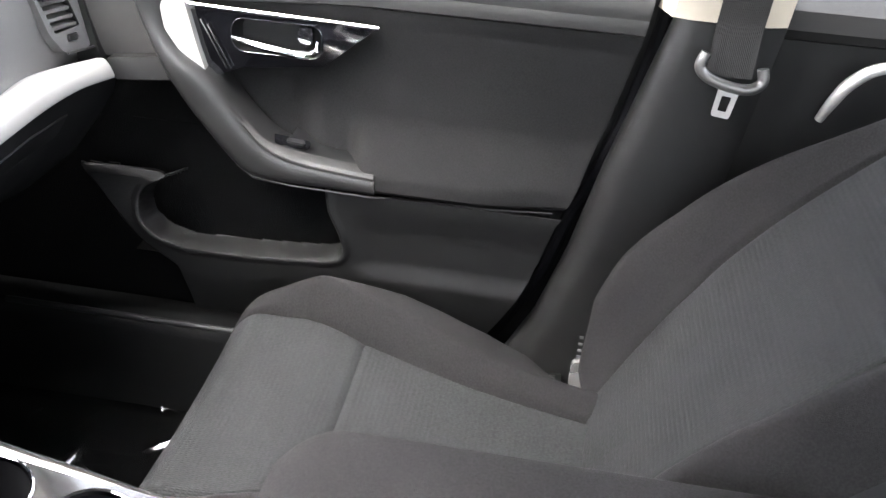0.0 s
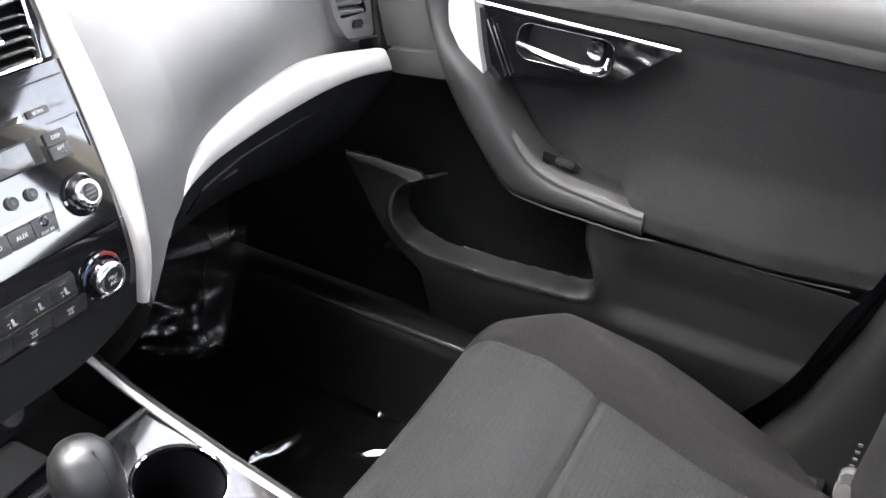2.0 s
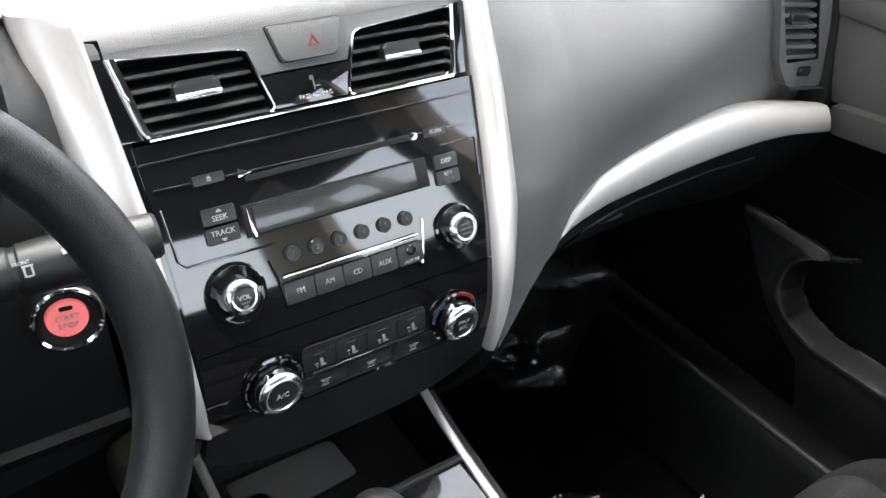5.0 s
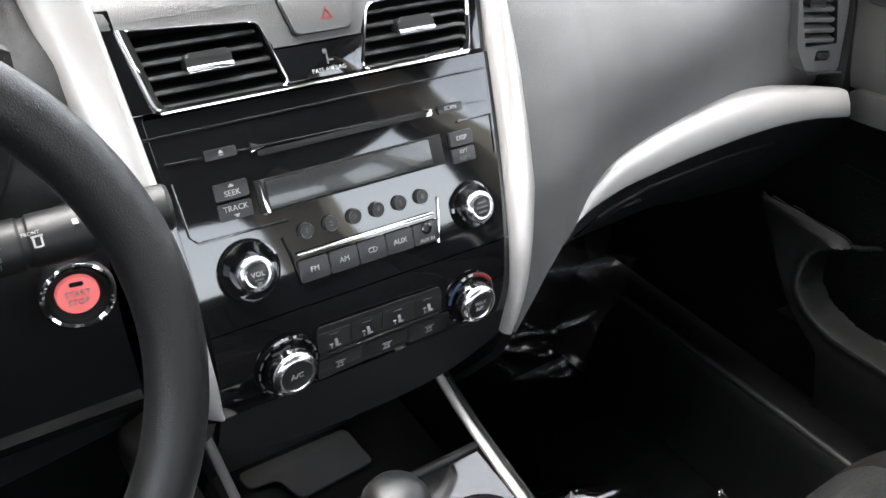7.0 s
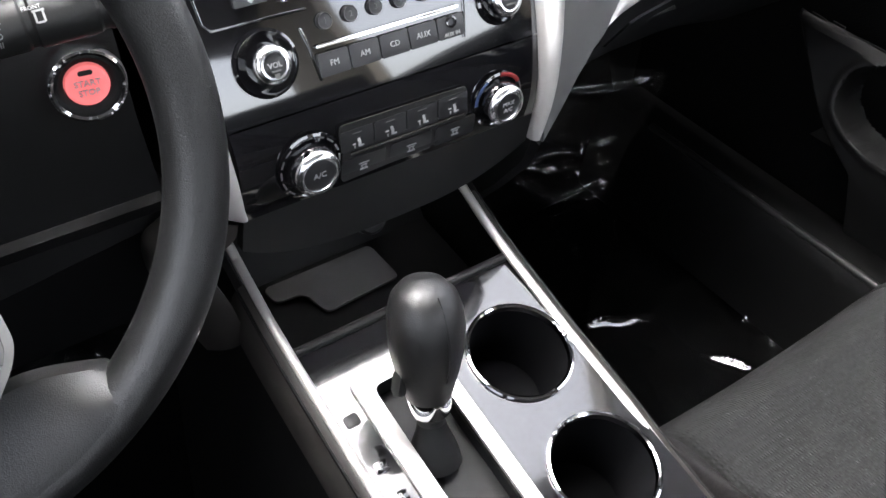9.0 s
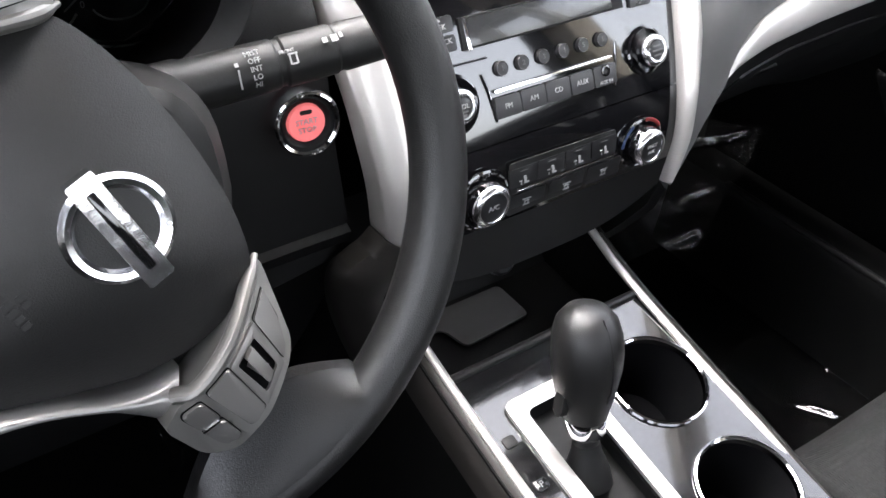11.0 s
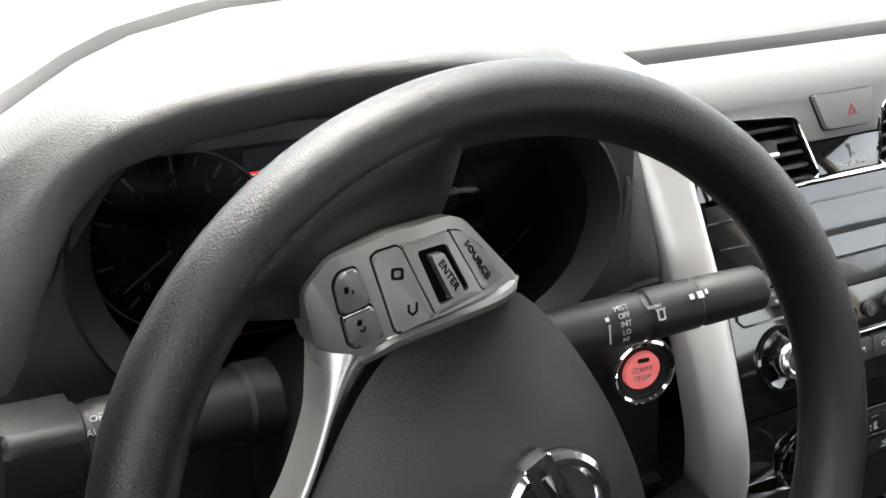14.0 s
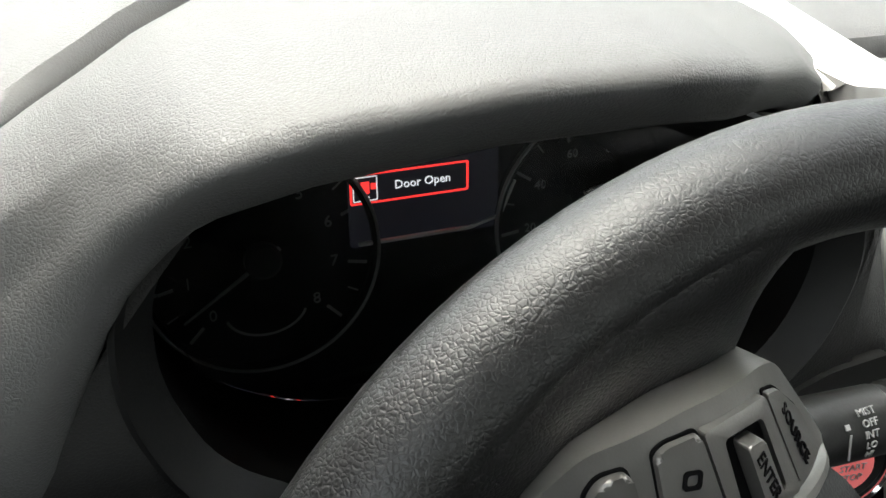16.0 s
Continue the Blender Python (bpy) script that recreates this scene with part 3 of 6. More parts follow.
vm = on_face(0, 0.866, -0.001)
left_vent = soften([(-0.127, 0.0255), (-0.040, 0.0195), (-0.027, -0.0235), (-0.1165, -0.0235)], 0.006)
vent(left_vent, vm, [0.017, 0.008, -0.001, -0.010, -0.019], (-0.078, 0.001, 0.030))
vent([(-x, y) for x, y in left_vent][::-1], vm, [0.017, 0.008, -0.001, -0.010, -0.019], (0.076, 0.001, 0.030))
part("chrome_lip", slab([(-0.1155, -0.0264), (0.1155, -0.0264), (0.1170, -0.0234), (-0.1170, -0.0234)], 0.005, 0.0012), CHROME, dash, "bright chrome lip under the vents", m=vm)
for s in (-1, 1):
    # broad bright outer side of each vent, turned round the lower corner into the lip
    outer_side = smooth_path([(s * 0.1300, 0.0262, 0.001), (s * 0.1262, 0.0080, 0.0015), (s * 0.1215, -0.0140, 0.002), (s * 0.1192, -0.0215, 0.002), (s * 0.1155, -0.0262, 0.002), (s * 0.1095, -0.0266, 0.002)], 26)
    inner_side = smooth_path([(s * 0.1236, 0.0255, 0.0035), (s * 0.1198, 0.0080, 0.004), (s * 0.1160, -0.0130, 0.004), (s * 0.1140, -0.0195, 0.004), (s * 0.1115, -0.0228, 0.0045), (s * 0.1070, -0.0232, 0.0045)], 26)
    rows = [[tuple(Vector(a) - Vector((0, 0, 0.006))), tuple(a), tuple(Vector(a).lerp(Vector(b), 0.5) + Vector((0, 0, 0.0016))), tuple(b), tuple(Vector(b) - Vector((0, 0, 0.008)))] for a, b in zip(outer_side, inner_side)]
    part("chrome_side", grid(rows, ring=True, caps=True), CHROME, dash, "broad chrome outer side of the vent", m=vm, sharp=50)
hood_piece = [(-0.142, 0.034), (0.142, 0.034), (0.139, 0.027), (0.127, 0.0262), (0.0405, 0.0205), (0.034, 0.0005), (-0.034, 0.0005), (-0.0405, 0.0205), (-0.127, 0.0262), (-0.139, 0.027)]
part("vent_brow", slab(hood_piece, 0.004, 0.0018, base=-0.004), VINYL, dash, m=vm)
for s in (-1, 1):
    cheek = [(s * 0.1395, 0.027), (s * 0.1275, 0.0262), (s * 0.1165, -0.0245), (s * 0.133, -0.0245)]
    part("vent_cheek", slab(cheek if s < 0 else cheek[::-1], 0.003, 0.001, base=-0.002), GLOSS, dash, m=vm)
badge = [(-0.0335, -0.0005), (0.0335, -0.0005), (0.0275, -0.0228), (-0.0275, -0.0228)]
part("airbag_sign", slab(badge, 0.002, 0.0005, base=-0.001), GLOSS, dash, "gloss black airbag warning tile", m=vm)
lettering("PASS AIR BAG", 0.0042, WHITE, dash, vm @ pose(0.003, -0.0185, 0.0012))
bars([(0.003, -0.0105, 0.0012, 0.009), (0.005, -0.0125, 0.005, 0.0012), (0.002, -0.0065, 0.003, 0.003)], GREYPRINT, dash, vm @ pose(0, 0, 0.0011))
hz = [(-0.0275, 0.0305), (0.0275, 0.0305), (0.0205, 0.0065), (-0.0205, 0.0065)]
hazard = part("hazard_button", slab(soften(hz, 0.003), 0.004, 0.0015), VINYL, dash, "trapezoid hazard button with a red triangle", m=vm @ pose(0.004, 0, 0.0))
part("button_gap", ring(soften(shrink(hz, -0.0015), 0.003), soften(shrink(hz, -0.0003), 0.003), 0.0006), BLACK, hazard)
tri = [(0.0, 0.0052), (-0.0045, -0.0028), (0.0045, -0.0028)]
part("warning_triangle", ring(tri, shrink(tri, 0.0016), 0.0003), RED, hazard, m=pose(0.004, 0.0165, 0.004))
part("warning_triangle", ring(shrink(tri, 0.0020), shrink(tri, 0.0025), 0.0003), RED, hazard, m=pose(0.004, 0.0165, 0.004))

# side vent near the door
sv = fr((0.672, 0.717, 0.757), (1, 0.08, -0.164), (0.05, -0.99, 0.10))
pod = soften([(-0.082, 0.066), (0.030, 0.066), (0.052, 0.020), (0.072, -0.052), (-0.006, -0.050), (-0.040, -0.020)], 0.010)
sv_out = soften([(-0.074, 0.056), (0.006, 0.056), (0.050, -0.018), (-0.022, -0.022)], 0.005)
wheel_hole = rounded(0.030, 0.012, 0.004, 4, 0.022, -0.032)
part("vent_surround", filled(pod, [sv_out, wheel_hole], 0.016), VINYL, dash, m=sv @ pose(0, 0, 0.002))
vent(sv_out, sv @ pose(0, 0, 0.001), [0.048, 0.036, 0.024, 0.012, 0.0, -0.012], (-0.028, 0.030, 0.034), rim=0, mat=VINYL, fat=1.9)
part("vent_shutter_wheel", slab(rounded(0.026, 0.008, 0.003), 0.004, 0.002), MATTE, dash, m=sv @ pose(0.022, -0.032, 0.001))
part("vent_edge", tube([(-0.004, -0.051, 0.006), (0.072, -0.053, 0.006)], 0.0018, 8), VINYL_SHADED, dash, m=sv)


# ---- audio unit ----
def face_sheet(z0, z1, x_of, lift, nx=40, nz=16, bottom=None):
    """A plate that follows the stack between two heights, with a turned-back edge."""
    rows = []
    for k in range(nz + 1):
        z = z0 + (z1 - z0) * k / nz
        w = x_of(z)
        row = []
        for i in range(nx + 1):
            x = -w + 2 * w * i / nx
            zz = z
            if bottom:
                zz = z1 + (z - z1) * (z1 - bottom(x)) / (z1 - z0)
            row.append(on_face(x + 0.004, zz - 0.001, lift).translation)
        rows.append(row)
    return grid(rows, thick=0.008)


radio = thing("car_radio", "piano black car audio unit with buttons and knobs", "car radio")
part("faceplate", face_sheet(0.7155, 0.8425, lambda z: half_width(z) - 0.0005, 0.0), GLOSS, radio)


def plate(parent, name, x, z, outline, depth, mat, bevel=0.0008, lift=0.0, label="", seg=2):
    """A raised piece on the stack, round its own middle."""
    return part(name, slab(outline, depth, bevel, seg), mat, parent, label, m=on_face(x, z, lift))


# recessed seams drawn as fine proud lines of the moulding
def line(parent, pts, r, mat, name="seam_line"):
    return part(name, tube([on_face(x, z, 0.0006).translation for x, z in pts], r, 6), mat, parent)


line(radio, [(-0.130, 0.8315), (0.130, 0.8315)], 0.0008, GREYGLOSS)
line(radio, [(-0.1195, 0.806), (-0.1165, 0.775), (-0.112, 0.7705), (-0.05, 0.7695)], 0.0008, GREYGLOSS)
line(radio, [(0.095, 0.8015), (0.126, 0.8015), (0.125, 0.775)], 0.0008, GREYGLOSS)
line(radio, [(-0.12, 0.8165), (0.12, 0.8115)], 0.0007, GREYGLOSS)
plate(radio, "disc_slot", 0.006, 0.8115, rounded(0.134, 0.0042, 0.002), 0.0012, BLACK, 0.0003)
plate(radio, "slot_mark", -0.061, 0.8155, [(-0.004, -0.003), (0.006, -0.001), (-0.003, 0.003)], 0.0012, CHROME, 0.0003)
plate(radio, "slot_mark", 0.072, 0.8115, rounded(0.006, 0.005, 0.001), 0.0012, CHROME, 0.0003)
plate(radio, "eject_button", -0.085, 0.8165, rounded(0.021, 0.0065, 0.001), 0.0016, KEYCAP)
bars([(0, -0.001, 0.003, 0.0006), (0, 0.0004, 0.003, 0.0008), (0, 0.0011, 0.0018, 0.0007), (0, 0.0017, 0.0008, 0.0006)], WHITE, radio, on_face(-0.085, 0.8165, 0.0016))
scan = plate(radio, "scan_button", 0.091, 0.8115, rounded(0.021, 0.0065, 0.001), 0.0016, KEYCAP)
lettering("SCAN", 0.0042, WHITE, radio, on_face(0.091, 0.8115, 0.0018))
window = [(-0.070, 0.0105), (0.070, 0.0105), (0.071, -0.0105), (-0.070, -0.0105)]
plate(radio, "display_frame", 0.005, 0.787, shrink(window, -0.003), 0.0016, BLACK, 0.0008)
plate(radio, "display", 0.003, 0.787, [(-0.064, 0.0095), (0.064, 0.0095), (0.065, -0.0095), (-0.064, -0.0095)], 0.0019, SCREEN, 0.0003, label="dark grey blank display")
plate(radio, "display_edge", -0.0635, 0.787, [(-0.0022, 0.011), (0.0005, 0.010), (0.0012, -0.010), (0.003, -0.012), (-0.001, -0.012)], 0.003, CHROME, 0.0005)
for dz, word in ((0.0058, "SEEK"), (-0.0058, "TRACK")):
    plate(radio, "seek_button", -0.084, 0.7895 + dz, rounded(0.0225, 0.0108, 0.0012), 0.0022, KEYCAP)
    lettering(word, 0.0052, WHITE, radio, on_face(-0.084, 0.7895 + dz * 0.75, 0.0024))
    s = 1 if dz > 0 else -1
    bars([(0, s * 0.0026, 0.0036, 0.0008), (0, s * 0.0033, 0.0024, 0.0007), (0, s * 0.0039, 0.0012, 0.0006)], WHITE, radio, on_face(-0.084, 0.7895 + dz, 0.0022))
for dz, words in ((0.0056, ("DISP",)), (-0.0056, ("RPT", "RDM"))):
    plate(radio, "display_button", 0.0955, 0.7855 + dz, rounded(0.0205, 0.0104, 0.0012), 0.0022, KEYCAP)
    for k, word in enumerate(words):
        lettering(word, 0.0042 if len(words) > 1 else 0.0048, WHITE if k == 0 else GREYPRINT, radio, on_face(0.0955, 0.7855 + dz + (0.0023 - 0.0044 * k if len(words) > 1 else 0), 0.0024))
for k in range(6):
    x = -0.040 + 0.0186 * k
    b = part("preset_button", lathe([(0.0054, 0), (0.0054, 0.0024), (0.0049, 0.0032), (0.0043, 0.0028), (0.0, 0.0032)], 20), KEYCAP, radio, m=on_face(x, 0.7605, 0.0))
    lettering(str(k + 1), 0.0052, GREYPRINT, b, pose(0, 0, 0.0033))
part("bright_bar", slab(rounded(0.1105, 0.0022, 0.001), 0.0022, 0.0007), CHROME, radio, "bright chrome bar", m=on_face(0.0055, 0.7475, 0.0))
for k, word in enumerate(("FM", "AM", "CD", "AUX", "AUX IN")):
    x = -0.0395 + 0.0228 * k
    plate(radio, "source_button", x, 0.7365, rounded(0.0218, 0.0150, 0.0012), 0.0026, KEYCAP)
    if k < 4:
        lettering(word, 0.0054, WHITE, radio, on_face(x, 0.7365, 0.0028))
    else:
        lettering(word, 0.0038, WHITE, radio, on_face(x, 0.7318, 0.0028))
        part("aux_socket", lathe([(0.0042, 0), (0.0042, 0.0012), (0.0028, 0.0014), (0.0022, -0.002), (0.0, -0.002)], 20), GREYGLOSS, radio, m=on_face(x, 0.7395, 0.0026))
for pts in ([(-0.057, 0.760), (-0.0535, 0.748), (-0.050, 0.728)], [(0.067, 0.757), (0.065, 0.742), (0.062, 0.727)]):
    line(radio, pts, 0.0009, CHROME)


def knob(parent, x, z, r, words, dish=0.0):
    """A knob: dished recess, chrome collar and a dark cap with its print."""
    m = on_face(x, z)
    if dish:
        part("recess_ring", lathe([(dish, 0), (dish, 0.0014), (dish - 0.0018, 0.0022), (dish - 0.004, 0.0008), (r + 0.001, 0.0004), (r, 0.0)], 40), GLOSS, parent, m=m)
    k = part("knob", lathe([(r + 0.0014, 0), (r + 0.0012, 0.006), (r + 0.0004, 0.0105), (r - 0.002, 0.0112), (0, 0.0112)], 40), GLOSS, parent, "black knob with a bright chrome collar", m=m)
    part("collar", lathe([(r + 0.0006, 0.0085), (r + 0.0003, 0.0120), (r - 0.0008, 0.0135), (r - 0.0030, 0.0145), (r - 0.0042, 0.0143), (r - 0.0047, 0.0132)], 40), SATINCHROME, k)
    part("cap", lathe([(r - 0.0047, 0.010), (r - 0.0047, 0.0134), (r - 0.0055, 0.0138), (0, 0.0140)], 40), KEYCAP, k)
    for i, (word, size, mat) in enumerate(words):
        lettering(word, size, mat, k, pose(0, (len(words) - 1) * 0.0026 - 0.0052 * i, 0.0141))
    return k


k = knob(radio, -0.084, 0.7465, 0.0118, [("VOL", 0.0048, WHITE)], dish=0.0215)
bars([(0, -0.0035, 0.006, 0.001), (0, -0.0065, 0.0032, 0.0028)], GREYPRINT, k, pose(0, 0, 0.0141))
k = knob(radio, 0.0955, 0.7445, 0.0118, [], dish=0.0185)
bars([(0, 0.0035, 0.008, 0.0012), (0, 0.0, 0.010, 0.0012), (0, -0.0035, 0.008, 0.0012)], GREYPRINT, k, pose(0, 0, 0.0141))

# ---- climate panel ----
climate = thing("climate_control", "piano black climate control panel with two knobs", "climate control")
part("faceplate", face_sheet(0.650, 0.7145, lambda z: half_width(z) - 0.0005, 0.0, nz=20), GLOSS, climate)
part("chin", face_sheet(0.594, 0.6495, lambda z: half_width(z) - 0.0005, 0.0, nz=12, bottom=lambda x: 0.592 + 0.030 * abs(x / 0.125) ** 3.2), BLACK, climate, "black lower edge of the panel")
field = [(-0.046, 0.023), (0.057, 0.021), (0.060, -0.003), (0.030, -0.019), (-0.046, -0.022)]
part("button_field", slab(soften(field, 0.003), 0.0010, 0.0004), MATTE, climate, m=on_face(0, 0.676, 0.0))
for k in range(4):
    x = -0.0335 + 0.0262 * k
    b = plate(climate, "airflow_button", x, 0.686, rounded(0.0252, 0.0150, 0.001), 0.0022, KEYCAP, lift=0.0006)
    bars([(0.001, 0.0012, 0.0022, 0.0022), (0.0015, -0.0018, 0.0022, 0.0042), (0.0032, -0.0035, 0.003, 0.0012), (-0.0028, -0.0012 + 0.001 * (k % 2), 0.0026, 0.0008), (-0.0024, -0.0034, 0.0008, 0.002)], WHITE, b, pose(0, -0.0022, 0.0022))
    bars([(0, 0.0045, 0.007, 0.0006)], GREYPRINT, b, pose(0, 0, 0.0022))
part("bright_bar", slab(rounded(0.0955, 0.0020, 0.001), 0.0024, 0.0007), CHROME, climate, "thin chrome bar", m=on_face(0.008, 0.6762, 0.0008))
for x in (-0.0285, 0.0105, 0.0485):
    b = plate(climate, "lower_button", x, 0.6635, rounded(0.035, 0.0165, 0.002), 0.0016, KEYCAP, lift=0.0004)
    bars([(0, 0.0026, 0.008, 0.0009), (-0.0016, -0.0005, 0.0008, 0.003), (0.0016, -0.0005, 0.0008, 0.003), (0, -0.0026, 0.006, 0.0012), (0, 0.0008, 0.005, 0.0008)], WHITE, b, pose(0, -0.001, 0.0016))
k = knob(climate, -0.069, 0.677, 0.0160, [("A/C", 0.0058, WHITE)], dish=0.0242)
for i in range(13):
    a = radians(225 - 22.5 * i)
    part("tick", slab([(-0.0028, -0.0006), (0.0028, -0.0006), (0.0028, 0.0006), (-0.0028, 0.0006)], 0.0004), GREYPRINT, climate, m=on_face(-0.069, 0.677, 0.0018) @ pose(0.0215 * math.cos(a), 0.0215 * math.sin(a), 0, 0, 0, math.degrees(a) + 90))
k = knob(climate, 0.0865, 0.6765, 0.0150, [("MAX", 0.0048, WHITE), ("A/C", 0.0048, WHITE)], dish=0.022)
for a0, mat in ((60, RED), (150, BLUE)):
    arc = [(0.0203 * math.cos(radians(a0 + d)), 0.0203 * math.sin(radians(a0 + d)), 0.0022) for d in range(-28, 29, 7)]
    part("temperature_arc", tube(arc, 0.0016, 6, flat=0.3), mat, climate, "coloured temperature arc", m=on_face(0.0865, 0.6765))


# ---- driver's side of the dash ----
LIP_X = [-0.690, -0.600, -0.540, -0.515, -0.495, -0.475, -0.445, -0.39, -0.33, -0.30, -0.245, -0.210, -0.185, -0.168]
LIP_Y = [0.651, 0.649, 0.648, 0.645, 0.637, 0.626, 0.620, 0.620, 0.622, 0.631, 0.666, 0.690, 0.714, 0.738]
LIP_Z = [0.848, 0.881, 0.903, 0.922, 0.941, 0.955, 0.965, 0.970, 0.969, 0.963, 0.947, 0.930, 0.911, 0.902]
BACK_Y = [0.684, 0.694, 0.712, 0.732, 0.751, 0.772, 0.800, 0.825, 0.832, 0.825, 0.800, 0.778, 0.762, 0.758]
BACK_Z = [0.878, 0.905, 0.922, 0.931, 0.936, 0.941, 0.945, 0.950, 0.952, 0.950, 0.942, 0.930, 0.914, 0.906]
# the frame of the driver's fascia: x to the right, y up, z towards the driver
DF = fr((0, 0.652, 0.87), (1, 0, 0), (0, -0.9976, 0.069))
bezel = soften([(-0.502, 0.035), (-0.475, 0.070), (-0.40, 0.084), (-0.30, 0.076), (-0.222, 0.040), (-0.200, -0.005), (-0.215, -0.055), (-0.26, -0.085), (-0.35, -0.095), (-0.44, -0.086), (-0.487, -0.050), (-0.504, -0.005)], 0.03, 5)
lid = [(x, lerp(x, LIP_X, LIP_Z) - 0.892 - 0.030 * ease(-x, 0.44, 0.52)) for x in np.linspace(-0.535, -0.215, 28)]
outer = [(-0.60, -0.05)] + lid + [(-0.197, 0.030), (-0.194, -0.05), (-0.180, -0.10), (-0.170, -0.15), (-0.165, -0.20), (-0.16, -0.225), (-0.30, -0.245), (-0.55, -0.225), (-0.66, -0.16), (-0.66, -0.02)]
part("driver_fascia", filled(outer, [bezel], 0.012), VINYL_SHADED, dash, m=DF)
# Black sheet; carries the wheel's shade along with the plastic's own black.
lower = soften([(-0.168, -0.062), (-0.204, -0.064), (-0.222, -0.070), (-0.262, -0.098), (-0.35, -0.108), (-0.44, -0.099), (-0.50, -0.075), (-0.60, -0.070), (-0.668, -0.16), (-0.55, -0.231), (-0.30, -0.251), (-0.156, -0.231), (-0.164, -0.15)], 0.006)
part("lower_fascia", filled(lower, [], 0.008), BLACK, dash, "black plastic lower fascia, its tone taking in the wheel's shade", m=DF @ pose(0, 0, 0.003))
rows = [[(x, y, d) for x, y in o] for o, d in ((bezel, -0.010), (bezel, 0.002), (shrink(bezel, 0.002), 0.0030), (shrink(bezel, 0.0125), -0.008), (shrink(bezel, 0.0145), -0.011))]
part("bezel", grid(rows, ring=True), MATTE, dash, "satin grey ring round the instruments", m=DF)
rows = [[(x, y, d) for x, y in o] for o, d in ((shrink(bezel, 0.0140), -0.0105), ([(x, y - 0.016) for x, y in shrink(bezel, 0.014)], -0.06), ([(x, y - 0.046) for x, y in shrink(bezel, 0.012)], -0.150))]
part("bezel_well", grid(rows, ring=True), BLACK, dash, m=DF)
rows = []
for x in list(np.linspace(-0.690, -0.169, 84)):
    ly, lz, by, bz = (lerp(x, LIP_X, a) for a in (LIP_Y, LIP_Z, BACK_Y, BACK_Z))
    e = ease(-x, 0.470, 0.535)
    lip = ((0.060, -0.024), (0.030, -0.024), (0.014, -0.0235), (0.0105, -0.021), (0.006, -0.013), (0.002, -0.006), (0.0025, -0.0025), (0.008, 0.0005))
    soft = ((0.004, -0.085), (-0.001, -0.065), (-0.002, -0.050), (-0.001, -0.036), (0.002, -0.024), (0.006, -0.014), (0.011, -0.007), (0.018, -0.002))
    row = [(x, ly + p * (1 - e) + u * e, lz + q * (1 - e) + w * e) for (p, q), (u, w) in zip(lip, soft)]
    for v in np.linspace(0.12 + 0.13 * e, 1, 14):
        row.append((x, ly + (by - ly) * v, lz + (bz - lz) * v + 0.012 * math.sin(math.pi * v)))
    row += [(x, by + 0.008, bz - 0.006), (x, by + 0.010, 0.900)]
    rows.append(row)
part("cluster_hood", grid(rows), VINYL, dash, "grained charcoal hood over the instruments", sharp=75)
# return of the fascia between the instruments and the silver trim
rows = []
for k in range(15):
    u = k / 14
    x = -0.201 + 0.033 * u
    top_z = lerp(min(x, -0.186), LIP_X, LIP_Z) + 0.001
    row = []
    for z in np.linspace(0.74, top_z, 30):
        y = 0.6505 * (1 - u**1.6) + (face_y(z) + 0.006) * u**1.6 if face_y(z) > 0.645 else 0.6505 + (0.012 * u if z < 0.8 else 0.0)
        y = max(y, 0.6505)
        row.append((x, y + (lerp(min(x, -0.186), LIP_X, LIP_Y) + 0.006 - y) * ease(z, 0.870, top_z) ** 1.3, z))
    rows.append(row)
part("fascia_return", grid(rows), VINYL_SHADED, dash)
# groove and pad behind the hood
rows = []
for x in np.linspace(-0.76, -0.15, 40):
    by = lerp(x, LIP_X, BACK_Y) + 0.017 - 0.25 * max(0, -x - 0.54)
    h = max(0.0, lerp(x, LIP_X, BACK_Z) - 0.9185)
    rows.append([(x, by, 0.885), (x, by + 0.001, 0.916 + h * 0.4), (x, by + 0.004, 0.916 + h * 0.8), (x, by + 0.012, 0.919 + h), (x, by + 0.03, 0.921 + h), (x, 0.96, 0.926 + h * 0.9), (x, 1.10, 0.925)])
part("rear_pad", grid(rows), VINYL, dash)
part("knee_panel", grid([[(x, 0.628 + 0.10 * v + 0.02 * v * v, 0.66 - 0.22 * v) for v in np.linspace(0, 1, 8)] for x in np.linspace(-0.70, -0.16, 20)], thick=0.01), BLACK, dash)

